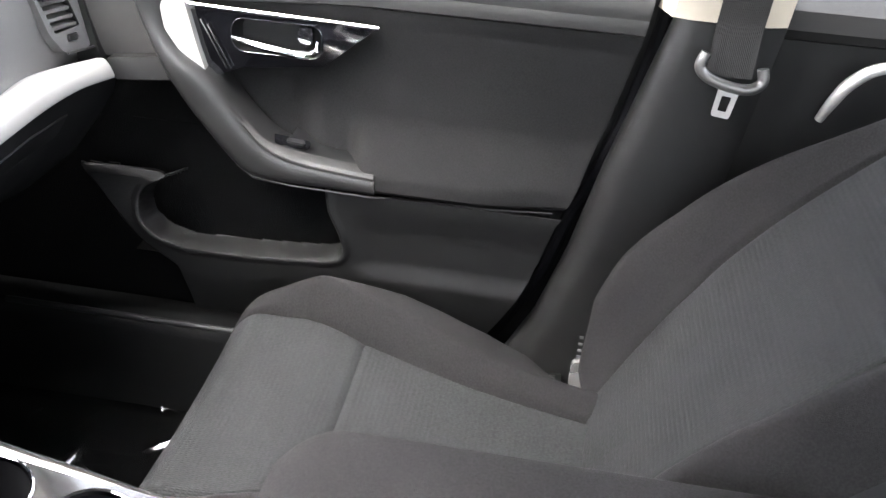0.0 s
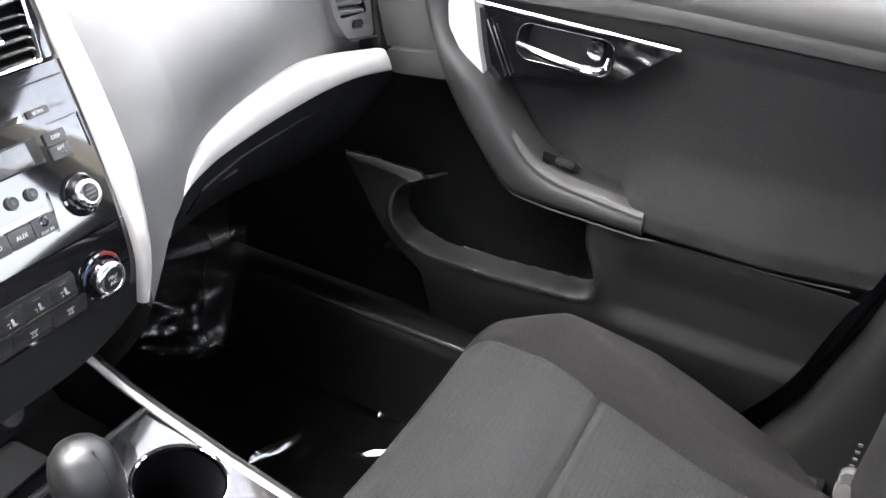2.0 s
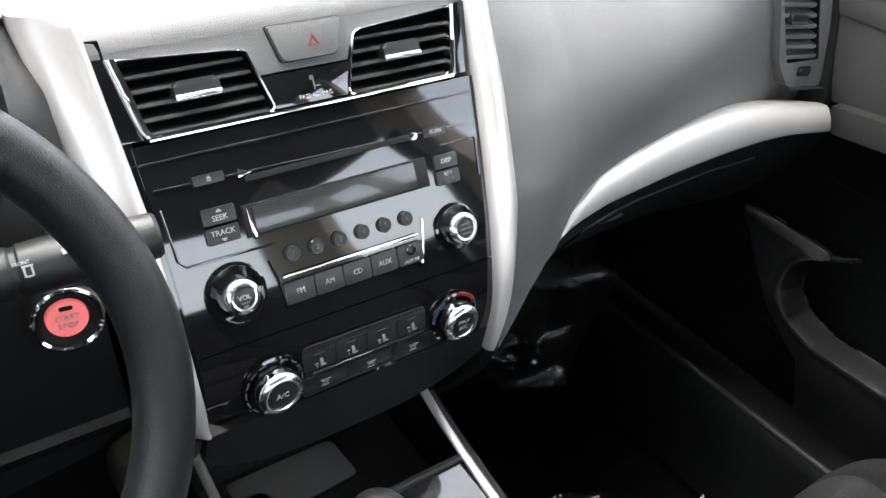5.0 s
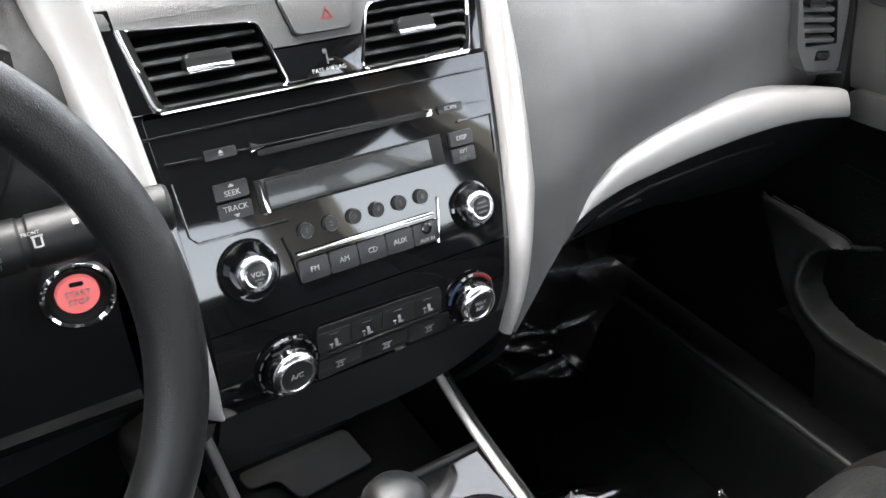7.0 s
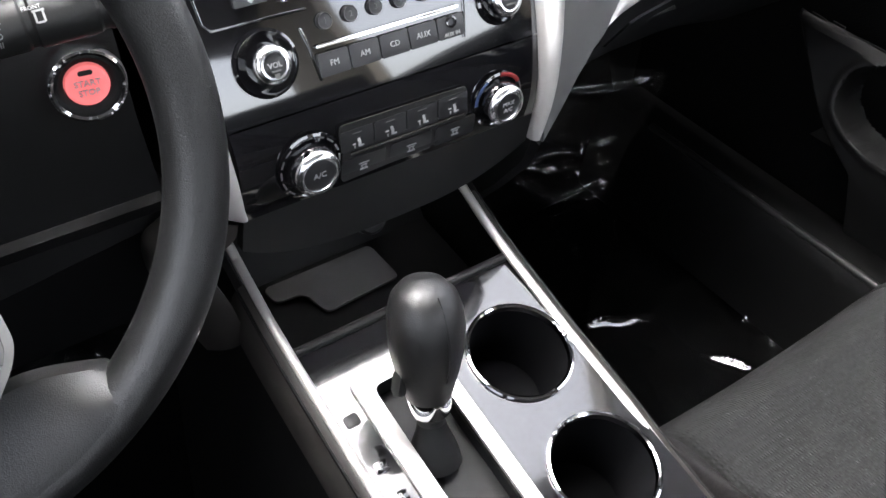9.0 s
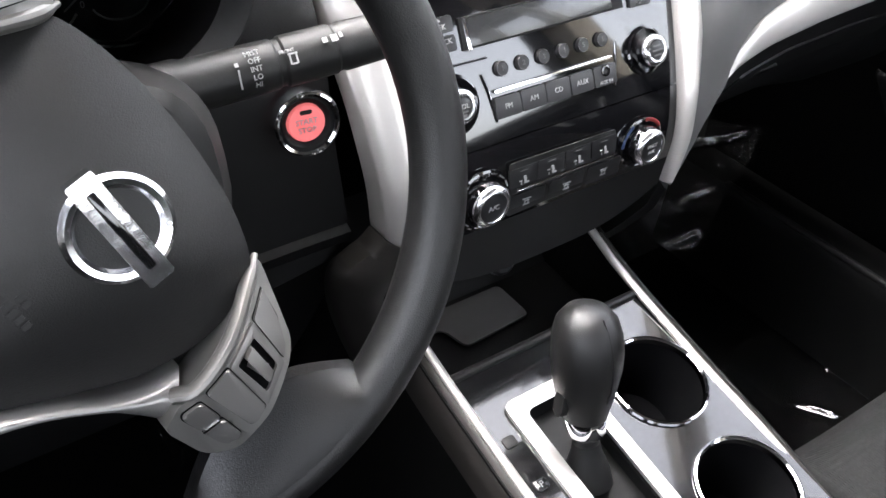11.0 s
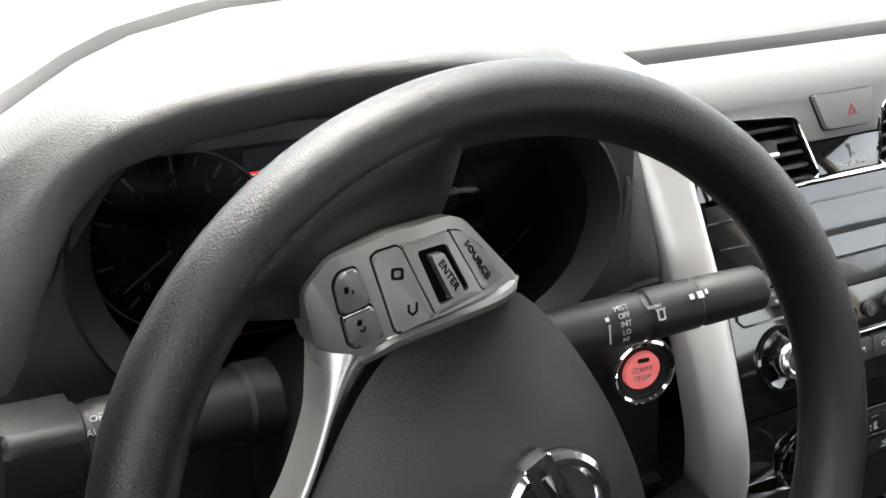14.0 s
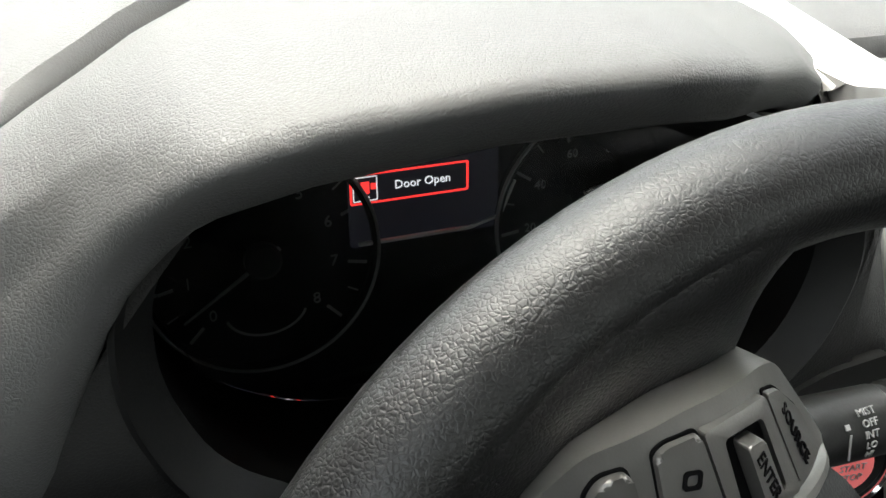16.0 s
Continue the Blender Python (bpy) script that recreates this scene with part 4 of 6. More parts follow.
# ---- instrument cluster ----
cluster = thing("instrument_cluster", "dark instrument cluster with unlit dials and red door warning", "instrument cluster")
CF = fr((0, 0.790, 0.815), (1, 0, 0), (0, -0.985, 0.17))
part("dial_board", filled([(x * 1.15 + 0.05, y * 1.15) for x, y in bezel], [], 0.006), FACE, cluster, m=CF @ pose(0, 0.018, -0.004))
for cx, cy, numbers, needle in ((-0.4276, 0.0057, list(range(0, 9)), 213), (-0.248, 0.003, list(range(0, 160, 20)), 215)):
    dial = part("dial", lathe([(0.058, 0.0), (0.058, 0.004), (0.056, 0.005), (0.0545, 0.004), (0.0545, 0.0006), (0.0, 0.0006)], 64), FACE, cluster, "black dial with grey figures", m=CF @ pose(cx, cy, 0))
    part("dial_rim", lathe([(0.0585, 0.004), (0.0580, 0.0058), (0.0570, 0.0058), (0.0565, 0.004)], 64), DIALPRINT, dial)
    n = len(numbers) - 1
    for i, v in enumerate(numbers):
        a = radians(225 - 270 * i / n)
        part("tick", slab([(-0.005, -0.0008), (0.005, -0.0008), (0.005, 0.0008), (-0.005, 0.0008)], 0.0004), DIALPRINT, dial, m=pose(0.048 * math.cos(a), 0.048 * math.sin(a), 0.0008, 0, 0, math.degrees(a)))
        lettering(str(v), 0.0085 if n == 8 else 0.0068, DIALPRINT, dial, pose(0.036 * math.cos(a), 0.036 * math.sin(a), 0.0008))
        if i < n:
            a -= radians(135 / n)
            part("tick", slab([(-0.003, -0.0004), (0.003, -0.0004), (0.003, 0.0004), (-0.003, 0.0004)], 0.0004), DIALPRINT, dial, m=pose(0.050 * math.cos(a), 0.050 * math.sin(a), 0.0008, 0, 0, math.degrees(a)))
    a = radians(needle)
    part("needle", slab([(-0.010, -0.0012), (0.047, -0.0004), (0.047, 0.0004), (-0.010, 0.0012)], 0.0012), DIALPRINT, dial, m=pose(0, 0, 0.003, 0, 0, needle))
    arc = [(0.020 * math.cos(radians(d)), -0.026 + 0.014 * math.sin(radians(d)), 0.001) for d in range(195, 346, 10)]
    part("gauge_arc", tube(arc, 0.0007, 6), DIALPRINT, dial)
    part("needle_hub", lathe([(0.009, 0), (0.009, 0.005), (0.0075, 0.006), (0, 0.006)], 24), BLACK, dial)
screen = part("information_screen", slab(rounded(0.080, 0.052, 0.002), 0.001), SCREENLIT, cluster, "small lit screen with a door warning", m=CF @ pose(-0.344, 0.030, 0.001))
o = rounded(0.0625, 0.0155, 0.001)
wm = pose(-0.008, 0.004, 0.0012)
part("warning_frame", ring(o, [(x * 0.965, y * 0.88) for x, y in o], 0.0004), REDLIT, screen, "lit red frame", m=wm)
lettering("Door Open", 0.0062, WHITELIT, screen, wm @ pose(0.0065, 0, 0.0004))
part("warning_icon", ring(rounded(0.0125, 0.0125, 0.0006), rounded(0.0115, 0.0115, 0.0006), 0.0004), WHITELIT, screen, m=wm @ pose(-0.0235, 0, 0.0002))
bars([(0, 0.0006, 0.0042, 0.006), (-0.0042, 0.001, 0.0026, 0.003), (0.0042, 0.001, 0.0026, 0.003)], REDLIT, screen, wm @ pose(-0.0235, 0, 0.0003))
bars([(0, -0.0042, 0.004, 0.0009)], WHITELIT, screen, wm @ pose(-0.0235, 0, 0.0004))
part("dial_link", tube([(-0.380, 0.006, 0.003), (-0.32, 0.006, 0.003), (-0.303, 0.010, 0.003), (-0.295, 0.028, 0.003)], 0.0012, 6), SPOKE_LIT, cluster, m=CF)
lens = part("lens", grid([[(x, y, -0.070 + 0.045 * (y + 0.095) / 0.18) for x, y in shrink(bezel, 0.0195)], [(x, y, -0.071 + 0.045 * (y + 0.095) / 0.18) for x, y in shrink(bezel, 0.0197)]], ring=True, caps=True), LENS, cluster, "clear lens", m=DF)
lens.visible_shadow = False

# ---- start button ----
sf = Matrix.Identity(4) @ fr((-0.1900, 0.6300, 0.757), (1, -0.12, 0), (-0.12, -0.97, 0.14)) @ Matrix.Scale(0.90, 4)
start = thing("start_button", "red lit start stop push button in a chrome ring", "start button", m=sf)
part("ring", lathe([(0.0245, -0.006), (0.0250, 0.002), (0.0238, 0.0050), (0.0222, 0.0056), (0.0205, 0.0046), (0.0200, 0.001)], 48), CHROME, start, "bright chrome ring")
part("collar", lathe([(0.0204, -0.006), (0.0204, 0.002), (0.0180, 0.0028), (0.0148, 0.0012), (0.0140, -0.001)], 48), BLACK, start)
part("cap", lathe([(0.0138, -0.004), (0.0138, 0.0018), (0.0130, 0.0028), (0.0118, 0.0030), (0.0, 0.0018)], 48), START, start, "glowing red button cap")
lettering("START", 0.0056, WHITE, start, pose(0, 0.0012, 0.0028))
lettering("STOP", 0.0056, WHITE, start, pose(0, -0.0050, 0.0028))
part("indicator", slab(rounded(0.009, 0.0032, 0.0014), 0.0006), MATTE, start, m=pose(0, 0.0084, 0.0027))

# ---- steering column ----
HUB = Vector((-0.342, 0.505, 0.8165))
TILT_W = radians(18.4)
NW = Vector((0, -math.cos(TILT_W), math.sin(TILT_W)))
WF = fr(HUB, (1, 0, 0), NW)
rows = []
for d, w, h, oy in ((-0.045, 0.055, 0.050, -0.005), (-0.05, 0.064, 0.056, -0.006), (-0.08, 0.078, 0.060, -0.008), (-0.11, 0.086, 0.062, -0.010), (-0.15, 0.088, 0.062, -0.012), (-0.19, 0.084, 0.058, -0.012)):
    rows.append([(w * math.copysign(abs(math.cos(a)) ** 0.7, math.cos(a)), oy + h * math.copysign(abs(math.sin(a)) ** 0.7, math.sin(a)), d) for a in (2 * math.pi * k / 40 for k in range(40))])
column = thing("steering_column", "black plastic steering column shroud", "steering column", m=WF)
part("shroud", grid(rows, ring=True, caps=True), MATTE, column)

# ---- steering wheel ----
wheel = thing("steering_wheel", "turned black steering wheel with pewter spokes and chrome badge", "steering wheel", m=WF @ pose(0, 0, 0, 0, 0, -67))
R_RIM = 0.1628
pts = [(R_RIM * math.cos(a), R_RIM * math.sin(a), 0) for a in (2 * math.pi * k / 120 for k in range(120))]
rad = [0.0150 + 0.0006 * math.exp(-((((math.degrees(2 * math.pi * k / 120) - c + 180) % 360 - 180) / 16) ** 2)) for c in (35,) for k in range(120)]
part("rim", tube(pts, rad, 22, flat=1.06, closed=True), LEATHERETTE, wheel)


def domed(outline, top, drop, base, rings=7, power=2.6):
    """A cushion over an outline: flat in the middle, falling at its edge."""
    c = np.mean(np.array(outline), axis=0)
    rows = [[(x, y, base) for x, y in outline]]
    for k in range(rings + 1):
        s = 1 - k / rings
        q = s**0.55
        rows.append([(c[0] + (x - c[0]) * q * 0.995, c[1] + (y - c[1]) * q * 0.995, top - drop * q**power) for x, y in outline])
    bm = grid(rows, ring=True)
    bmesh.ops.remove_doubles(bm, verts=bm.verts, dist=1e-5)
    return bm


HC = pose(-0.0125, -0.004, 0)
cover = soften([(-0.076, 0.037), (-0.041, 0.048), (0.0, 0.0515), (0.041, 0.048), (0.076, 0.037), (0.085, 0.0), (0.076, -0.034), (0.060, -0.060), (0.032, -0.102), (-0.032, -0.102), (-0.060, -0.060), (-0.076, -0.034), (-0.085, 0.0)], 0.018, 4)
DOME = (0.0200, 0.0220, 2.1)


def dome_at(x, y):
    """The height of the airbag cover over a point of the wheel."""
    c = np.mean(np.array(cover), axis=0)
    d = np.array((x, y)) - c
    best = 1e9
    for p, q in zip(cover, cover[1:] + cover[:1]):
        m = np.array([[d[0], p[0] - q[0]], [d[1], p[1] - q[1]]])
        if abs(np.linalg.det(m)) > 1e-12:
            t, u = np.linalg.solve(m, np.array(p) - c)
            if t > 0 and -1e-6 <= u <= 1 + 1e-6:
                best = min(best, t)
    return DOME[0] - DOME[1] * (1 / best) ** DOME[2]


part("airbag_cover", domed(cover, DOME[0], DOME[1], -0.035, rings=14, power=DOME[2]), PAD, wheel, "grained vinyl airbag cover", m=HC)
part("hub_shell", domed([(x * 0.93, y * 0.93) for x, y in cover], -0.012, 0.006, -0.050), MATTE, wheel, m=HC)
BM = HC @ pose(0.0065, 0.0015, dome_at(0.0, -0.003) - 0.0042)
part("badge_ring", lathe([(0.0240, 0.0030), (0.0236, 0.0058), (0.0214, 0.0078), (0.0188, 0.0074), (0.0170, 0.0055), (0.0166, 0.0030)], 56), BADGE, wheel, "round chrome badge ring", m=BM)
part("badge_field", lathe([(0.0194, 0.003), (0.0194, 0.0050), (0.0, 0.0050)], 40), PAD, wheel, m=BM)
bar = part("badge_bar", slab(rounded(0.0545, 0.0128, 0.001), 0.0072, 0.0030, 5, base=0.0035), BADGE, wheel, "plain chrome badge bar", m=BM)
part("badge_groove", slab(rounded(0.0400, 0.0040, 0.001), 0.0006, 0.0002, base=0.0105), GREYGLOSS, bar)
for mx, my, w in ((0.008, -0.044, 0.011), (0.008, -0.050, 0.019)):
    for k in range(int(w / 0.0038)):
        bars([(0, 0, 0.0026, 0.0040)], MATTE, wheel, HC @ pose(mx - w / 2 + 0.0019 + 0.0038 * k, my, dome_at(mx, my) - 0.0001, 0, 0, 0), "moulded_mark")
def bow(y):
    """The height of a pod's bent face along its length."""
    return 0.0190 - 10 * (y + 0.008) ** 2


def bent(bm):
    for v in bm.verts:
        if v.co.z > -0.008:
            v.co.z += bow(v.co.y)
    return bm


def on_pod(x, y, lift, turn):
    """A frame on the bent face of a pod."""
    return pose(x, y, bow(y) + lift, math.degrees(math.atan(-20 * (y + 0.008))), 0, turn)


# pewter legs that run from the switches down to the rim
for s in (-1, 1):
    side_a = smooth_path([(0.1010, -0.0400), (0.0885, -0.0480), (0.0765, -0.0570), (0.0600, -0.0770), (0.0500, -0.0960), (0.0430, -0.1160), (0.0460, -0.150)], 28)
    side_b = smooth_path([(0.0850, -0.0180), (0.0815, -0.0330), (0.0730, -0.0480), (0.0590, -0.0640), (0.0440, -0.0850), (0.0300, -0.1080), (0.0300, -0.150)], 28)
    rows = []
    for p, q in zip(side_a, side_b):
        row = [(s * p[0], p[1], -0.014)]
        for k in range(13):
            u = k / 12
            row.append((s * (p[0] * (1 - u) + q[0] * u), p[1] * (1 - u) + q[1] * u, -0.010 + 0.0150 * math.sin(math.pi * (0.06 + 0.94 * u) * 0.92) ** 0.6))
        rows.append(row + [(s * q[0], q[1], -0.014)])
    part("spoke_trim", grid(rows, ring=True, caps=True), SPOKE_LIT, wheel, "curved pewter spoke trim", sharp=70, m=HC)
    lip = smooth_path([(0.0705, 0.0425), (0.0735, 0.0305), (0.0840, 0.0050), (0.0905, -0.0180), (0.0895, -0.0290)], 24)
    part("spoke_lip", tube([(s * x, y, bow(y) - 0.0035 - 0.004 * ease(k / 23, 0.8, 1.0)) for k, (x, y) in enumerate(lip)], [0.0015 + 0.0022 * ease(k / 23, 0.0, 0.25) for k in range(24)], 12, flat=1.3), POD_DIM, wheel, "bright pewter lip under the switches", m=HC)
    # the web that grows out of the rim towards the switches
    rows = []
    for k in range(25):
        u = -1 + 2 * k / 24
        ang = radians(-4.0 + 21.0 * u)
        deep = 0.034 * (1 - abs(u) ** 2.8)
        row = []
        for q, h in ((0.0, 0.0150), (0.1, 0.0147), (0.2, 0.0136), (0.32, 0.0115), (0.45, 0.0088), (0.6, 0.0052), (0.8, 0.0008), (1.0, -0.0030)):
            r = 0.1600 - 0.010 * q - deep * q
            row.append((s * r * math.cos(ang), r * math.sin(ang), h))
        r = 0.150 - deep
        row += [(s * r * math.cos(ang), r * math.sin(ang), -0.014), (s * 0.160 * math.cos(ang), 0.160 * math.sin(ang), -0.014)]
        rows.append(row)
    part("spoke_flare", grid(rows, ring=True, caps=True), LEATHERETTE, wheel, "black rubber web behind the switches")
    way = int(s)
    pod = [(s * x, y) for x, y in ((0.0715, 0.0425), (0.0770, 0.0410), (0.1095, 0.0298), (0.1150, 0.0230), (0.1247, -0.0013), (0.1284, -0.0238), (0.1225, -0.0365), (0.1005, -0.0425), (0.0915, -0.0300), (0.0912, -0.0230), (0.0846, 0.0046), (0.0740, 0.0310))][::-1][:: -way]
    bm = slab(soften(pod, 0.004), 0.0130, 0.0030, 3, base=-0.013)
    for k in range(15):
        bmesh.ops.bisect_plane(bm, geom=bm.verts[:] + bm.edges[:] + bm.faces[:], plane_co=(0, -0.037 + 0.0055 * k, 0), plane_no=(0, 1, 0))
    pod_ob = part("switch_pod", bent(bm), POD_DIM, wheel, "pewter switch pod on the spoke", m=HC)

    def key(name, points, rise, r=0.0020, bev=0.0014, mat=None, gap=0.0008, label=""):
        """A key over its own dark joint, on the bent face of the pod."""
        pts = [(s * x, y) for x, y in points][::-1][:: -way]
        part("key_joint", bent(slab(soften(shrink(pts, -gap), r), 0.0006, 0.0001)), FACE, pod_ob)
        return part(name, bent(slab(soften(pts, r), rise, bev, 3)), mat or SPOKE_DIM, pod_ob, label)

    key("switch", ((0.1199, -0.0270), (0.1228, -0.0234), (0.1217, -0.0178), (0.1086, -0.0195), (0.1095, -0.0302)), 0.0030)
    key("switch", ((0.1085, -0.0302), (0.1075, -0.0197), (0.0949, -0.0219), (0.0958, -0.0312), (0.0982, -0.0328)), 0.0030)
    part("key_divider", slab(rounded(0.0010, 0.0096, 0.0004), 0.0034, 0.0004), CHROME, pod_ob, m=on_pod(s * 0.1081, -0.0248, 0, s * 6))
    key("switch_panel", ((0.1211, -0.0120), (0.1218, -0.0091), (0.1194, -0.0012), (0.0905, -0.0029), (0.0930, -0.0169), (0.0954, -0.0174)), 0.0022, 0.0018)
    frame_o = [(s * x, y) for x, y in soften([(0.1192, -0.0006), (0.1116, 0.0190), (0.0842, 0.0196), (0.0905, -0.0022)], 0.0015)]
    frame_i = [(s * x, y) for x, y in soften([(0.1141, 0.0033), (0.1090, 0.0156), (0.0894, 0.0151), (0.0926, 0.0008)], 0.0018)]
    part("roller_frame", bent(ring(frame_o, frame_i, 0.0024, bevel=0.0003)), SPOKE_DIM, pod_ob)
    part("roller_well", bent(slab(frame_i[::way], 0.0003)), FACE, pod_ob)
    part("scroll_roller", bent(slab(soften([(s * x, y) for x, y in ((0.1103, 0.0066), (0.1080, 0.0118), (0.0906, 0.0115), (0.0924, 0.0056))][::-1][:: -way], 0.0012), 0.0052, 0.0018, 3)), SPOKE_DIM, pod_ob, "raised rocker")
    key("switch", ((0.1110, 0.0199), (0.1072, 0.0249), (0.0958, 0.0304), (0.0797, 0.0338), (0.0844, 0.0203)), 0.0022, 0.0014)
    if s < 0:
        lettering("SOURCE", 0.0046, FACE, pod_ob, on_pod(-0.0945, 0.0250, 0.0022, 5))
        lettering("ENTER", 0.0042, FACE, pod_ob, on_pod(-0.1004, 0.0089, 0.0052, 3))
        bars([(0.0008, -0.0012, 0.0007, 0.0032), (-0.0014, 0.0012, 0.0016, 0.0022)], FACE, pod_ob, on_pod(-0.1156, -0.0238, 0.0030, 75))
        bars([(0.0008, -0.0012, 0.0034, 0.0007), (0.0008, -0.0012, 0.0007, 0.0034), (-0.0014, 0.0022, 0.0016, 0.0022)], FACE, pod_ob, on_pod(-0.1022, -0.0265, 0.0030, 60))
        part("phone_icon", ring(rounded(0.0046, 0.0042, 0.001), rounded(0.0028, 0.0024, 0.0008), 0.0004), FACE, pod_ob, m=on_pod(-0.1118, -0.0070, 0.0022, 60))
        arrow = [(-0.0022, 0.0015, 0), (0.0008, 0.0015, 0), (0.0022, 0.0, 0), (0.0008, -0.0015, 0), (-0.0016, -0.0015, 0)]
        part("return_icon", tube(arrow, 0.0005, 6), FACE, pod_ob, m=on_pod(-0.0980, -0.0085, 0.0022, -30))

# ---- stalks ----
SLIM = 0.84


def stalk(name, label, a, b, radii, turn=0):
    """A lever from a to b: steps of (share of the way, radius)."""
    a, b = Vector(a), Vector(b)
    th = thing(name, label, "stalk", "column stalks", m=Matrix.Translation(a) @ (b - a).to_track_quat("Z", "Y").to_matrix().to_4x4())
    length = (b - a).length
    part("lever", lathe([(0, 0)] + [(r * SLIM, t * length) for t, r in radii] + [(0, radii[-1][0] * length)], 32), MATTE, th)
    return th, length


wiper, L = stalk("wiper_stalk", "black wiper stalk with white printed settings", (-0.285, 0.618, 0.808), (-0.141, 0.597, 0.8215), [(0, 0.020), (0.10, 0.0195), (0.12, 0.0180), (0.46, 0.0172), (0.47, 0.0160), (0.49, 0.0160), (0.50, 0.0175), (0.70, 0.0172), (0.71, 0.0160), (0.73, 0.0160), (0.74, 0.0170), (0.985, 0.0158), (1.0, 0.014)])


def stalk_print(th, word, x, up, size, cy, cz, r, mat=WHITE):
    """Print on a lever, up: degrees round it above level with the driver."""
    d = Vector((0, -math.cos(radians(up)), math.sin(radians(up))))
    m = fr(Vector((x, cy, cz)) + d * (r * SLIM + 0.0003), (1, 0, 0), d)
    return lettering(word, size * 0.78, mat, th, th.matrix_world.inverted() @ m)


def stalk_marks(th, rects, x, up, cy, cz, r):
    d = Vector((0, -math.cos(radians(up)), math.sin(radians(up))))
    m = fr(Vector((x, cy, cz)) + d * (r * SLIM + 0.0003), (1, 0, 0), d)
    return bars(rects, WHITE, th, th.matrix_world.inverted() @ m)


bpy.context.view_layer.update()
for word, up in (("MIST", 62), ("OFF", 45), ("INT", 28), ("LO", 11), ("HI", -6)):
    stalk_print(wiper, word, -0.2335, up, 0.0056, 0.6105, 0.8130, 0.0179)
stalk_marks(wiper, [(0, 0, 0.001, 0.011)], -0.2435, 15, 0.6120, 0.8120, 0.0180)
stalk_marks(wiper, [(0, 0, 0.0022, 0.0022)], -0.2435, 45, 0.6120, 0.8120, 0.0180)
stalk_print(wiper, "FRONT", -0.2150, 48, 0.0036, 0.6078, 0.8146, 0.0178)
stalk_marks(wiper, [(-0.002, 0, 0.001, 0.006), (0.002, 0, 0.001, 0.006), (0, 0.0028, 0.006, 0.001), (0, -0.0028, 0.003, 0.001)], -0.2125, 30, 0.6075, 0.8148, 0.0178)
stalk_marks(wiper, [(-0.003, 0, 0.003, 0.003), (0.003, 0, 0.004, 0.004), (0.0075, 0.001, 0.002, 0.003)], -0.190, 50, 0.6042, 0.8169, 0.0180)
lights, L = stalk("light_stalk", "black light stalk with printed settings and a broad end", (-0.425, 0.620, 0.815), (-0.537, 0.600, 0.8345), [(0, 0.0235), (0.12, 0.0235), (0.14, 0.0215), (0.48, 0.0195), (0.50, 0.0185), (0.53, 0.0185), (0.54, 0.0195), (0.70, 0.0190), (0.72, 0.0175), (0.75, 0.0175), (0.76, 0.0195), (0.98, 0.0200), (1.0, 0.018)])
part("head", slab(rounded(0.034, 0.033, 0.007), 0.030, 0.005, 3), MATTE, lights, "square end of the stalk", m=pose(0, 0, L - 0.026))
bpy.context.view_layer.update()
stalk_marks(lights, [(-0.008, 0.004, 0.009, 0.004), (-0.004, -0.003, 0.006, 0.003), (0.005, -0.003, 0.006, 0.003)], -0.4720, 42, 0.6116, 0.8230, 0.0200)
stalk_print(lights, "OFF", -0.5000, 62, 0.0056, 0.6065, 0.8280, 0.0193)
stalk_print(lights, "AUTO", -0.5000, 42, 0.0056, 0.6065, 0.8280, 0.0193)
stalk_marks(lights, [(0, 0, 0.007, 0.003)], -0.4990, 22, 0.6065, 0.8280, 0.0193)
stalk_marks(lights, [(0, 0, 0.006, 0.003)], -0.4990, 4, 0.6065, 0.8280, 0.0193)

# brake pedal
pedal = thing("brake_pedal", "black ribbed rubber brake pedal in the footwell", "pedal", m=fr((-0.196, 0.95, 0.390), (1, 0, 0), (0, -0.8, 0.6)))
part("pad", slab(rounded(0.075, 0.05, 0.008), 0.012, 0.003), BLACK, pedal)
for k in range(5):
    part("rib", slab(rounded(0.006, 0.04, 0.002), 0.003, 0.001, base=0.012), MATTE, pedal, m=pose(-0.028 + 0.014 * k, 0, 0))
part("arm", tube([(0, 0, 0), (0, 0.05, -0.06), (0, 0.25, -0.12)], 0.008, 8, up=(1, 0, 0)), BLACK, pedal)


import functools

# ---- centre console ----
def rail_z(y):
    return lerp(y, [0.20, 0.30, 0.365, 0.42, 0.488, 0.57, 0.61, 0.65, 0.68], [0.448, 0.458, 0.470, 0.485, 0.499, 0.519, 0.531, 0.548, 0.562])


console = thing("centre_console", "dark glossy centre console with silver rails and two cup holders", "centre console")
PF = fr((0, 0.43, 0.4885), (1, 0, 0), (0, -0.19, 0.98))
CUPS = ((0.056, 0.0700), (0.053, -0.0400))
cup_holes = [[(cx + 0.0415 * math.cos(a), cy + 0.0415 * math.sin(a)) for a in (2 * math.pi * k / 48 for k in range(48))] for cx, cy in CUPS]
gate = soften([(-0.064, 0.098), (-0.016, 0.098), (-0.016, -0.10), (-0.064, -0.10)], 0.008)
part("top_plate", filled(soften([(-0.106, 0.150), (0.106, 0.150), (0.106, -0.16), (-0.106, -0.16)], 0.006), cup_holes + [gate], 0.004), GREYGLOSS, console, "smoked glossy top plate", m=PF)
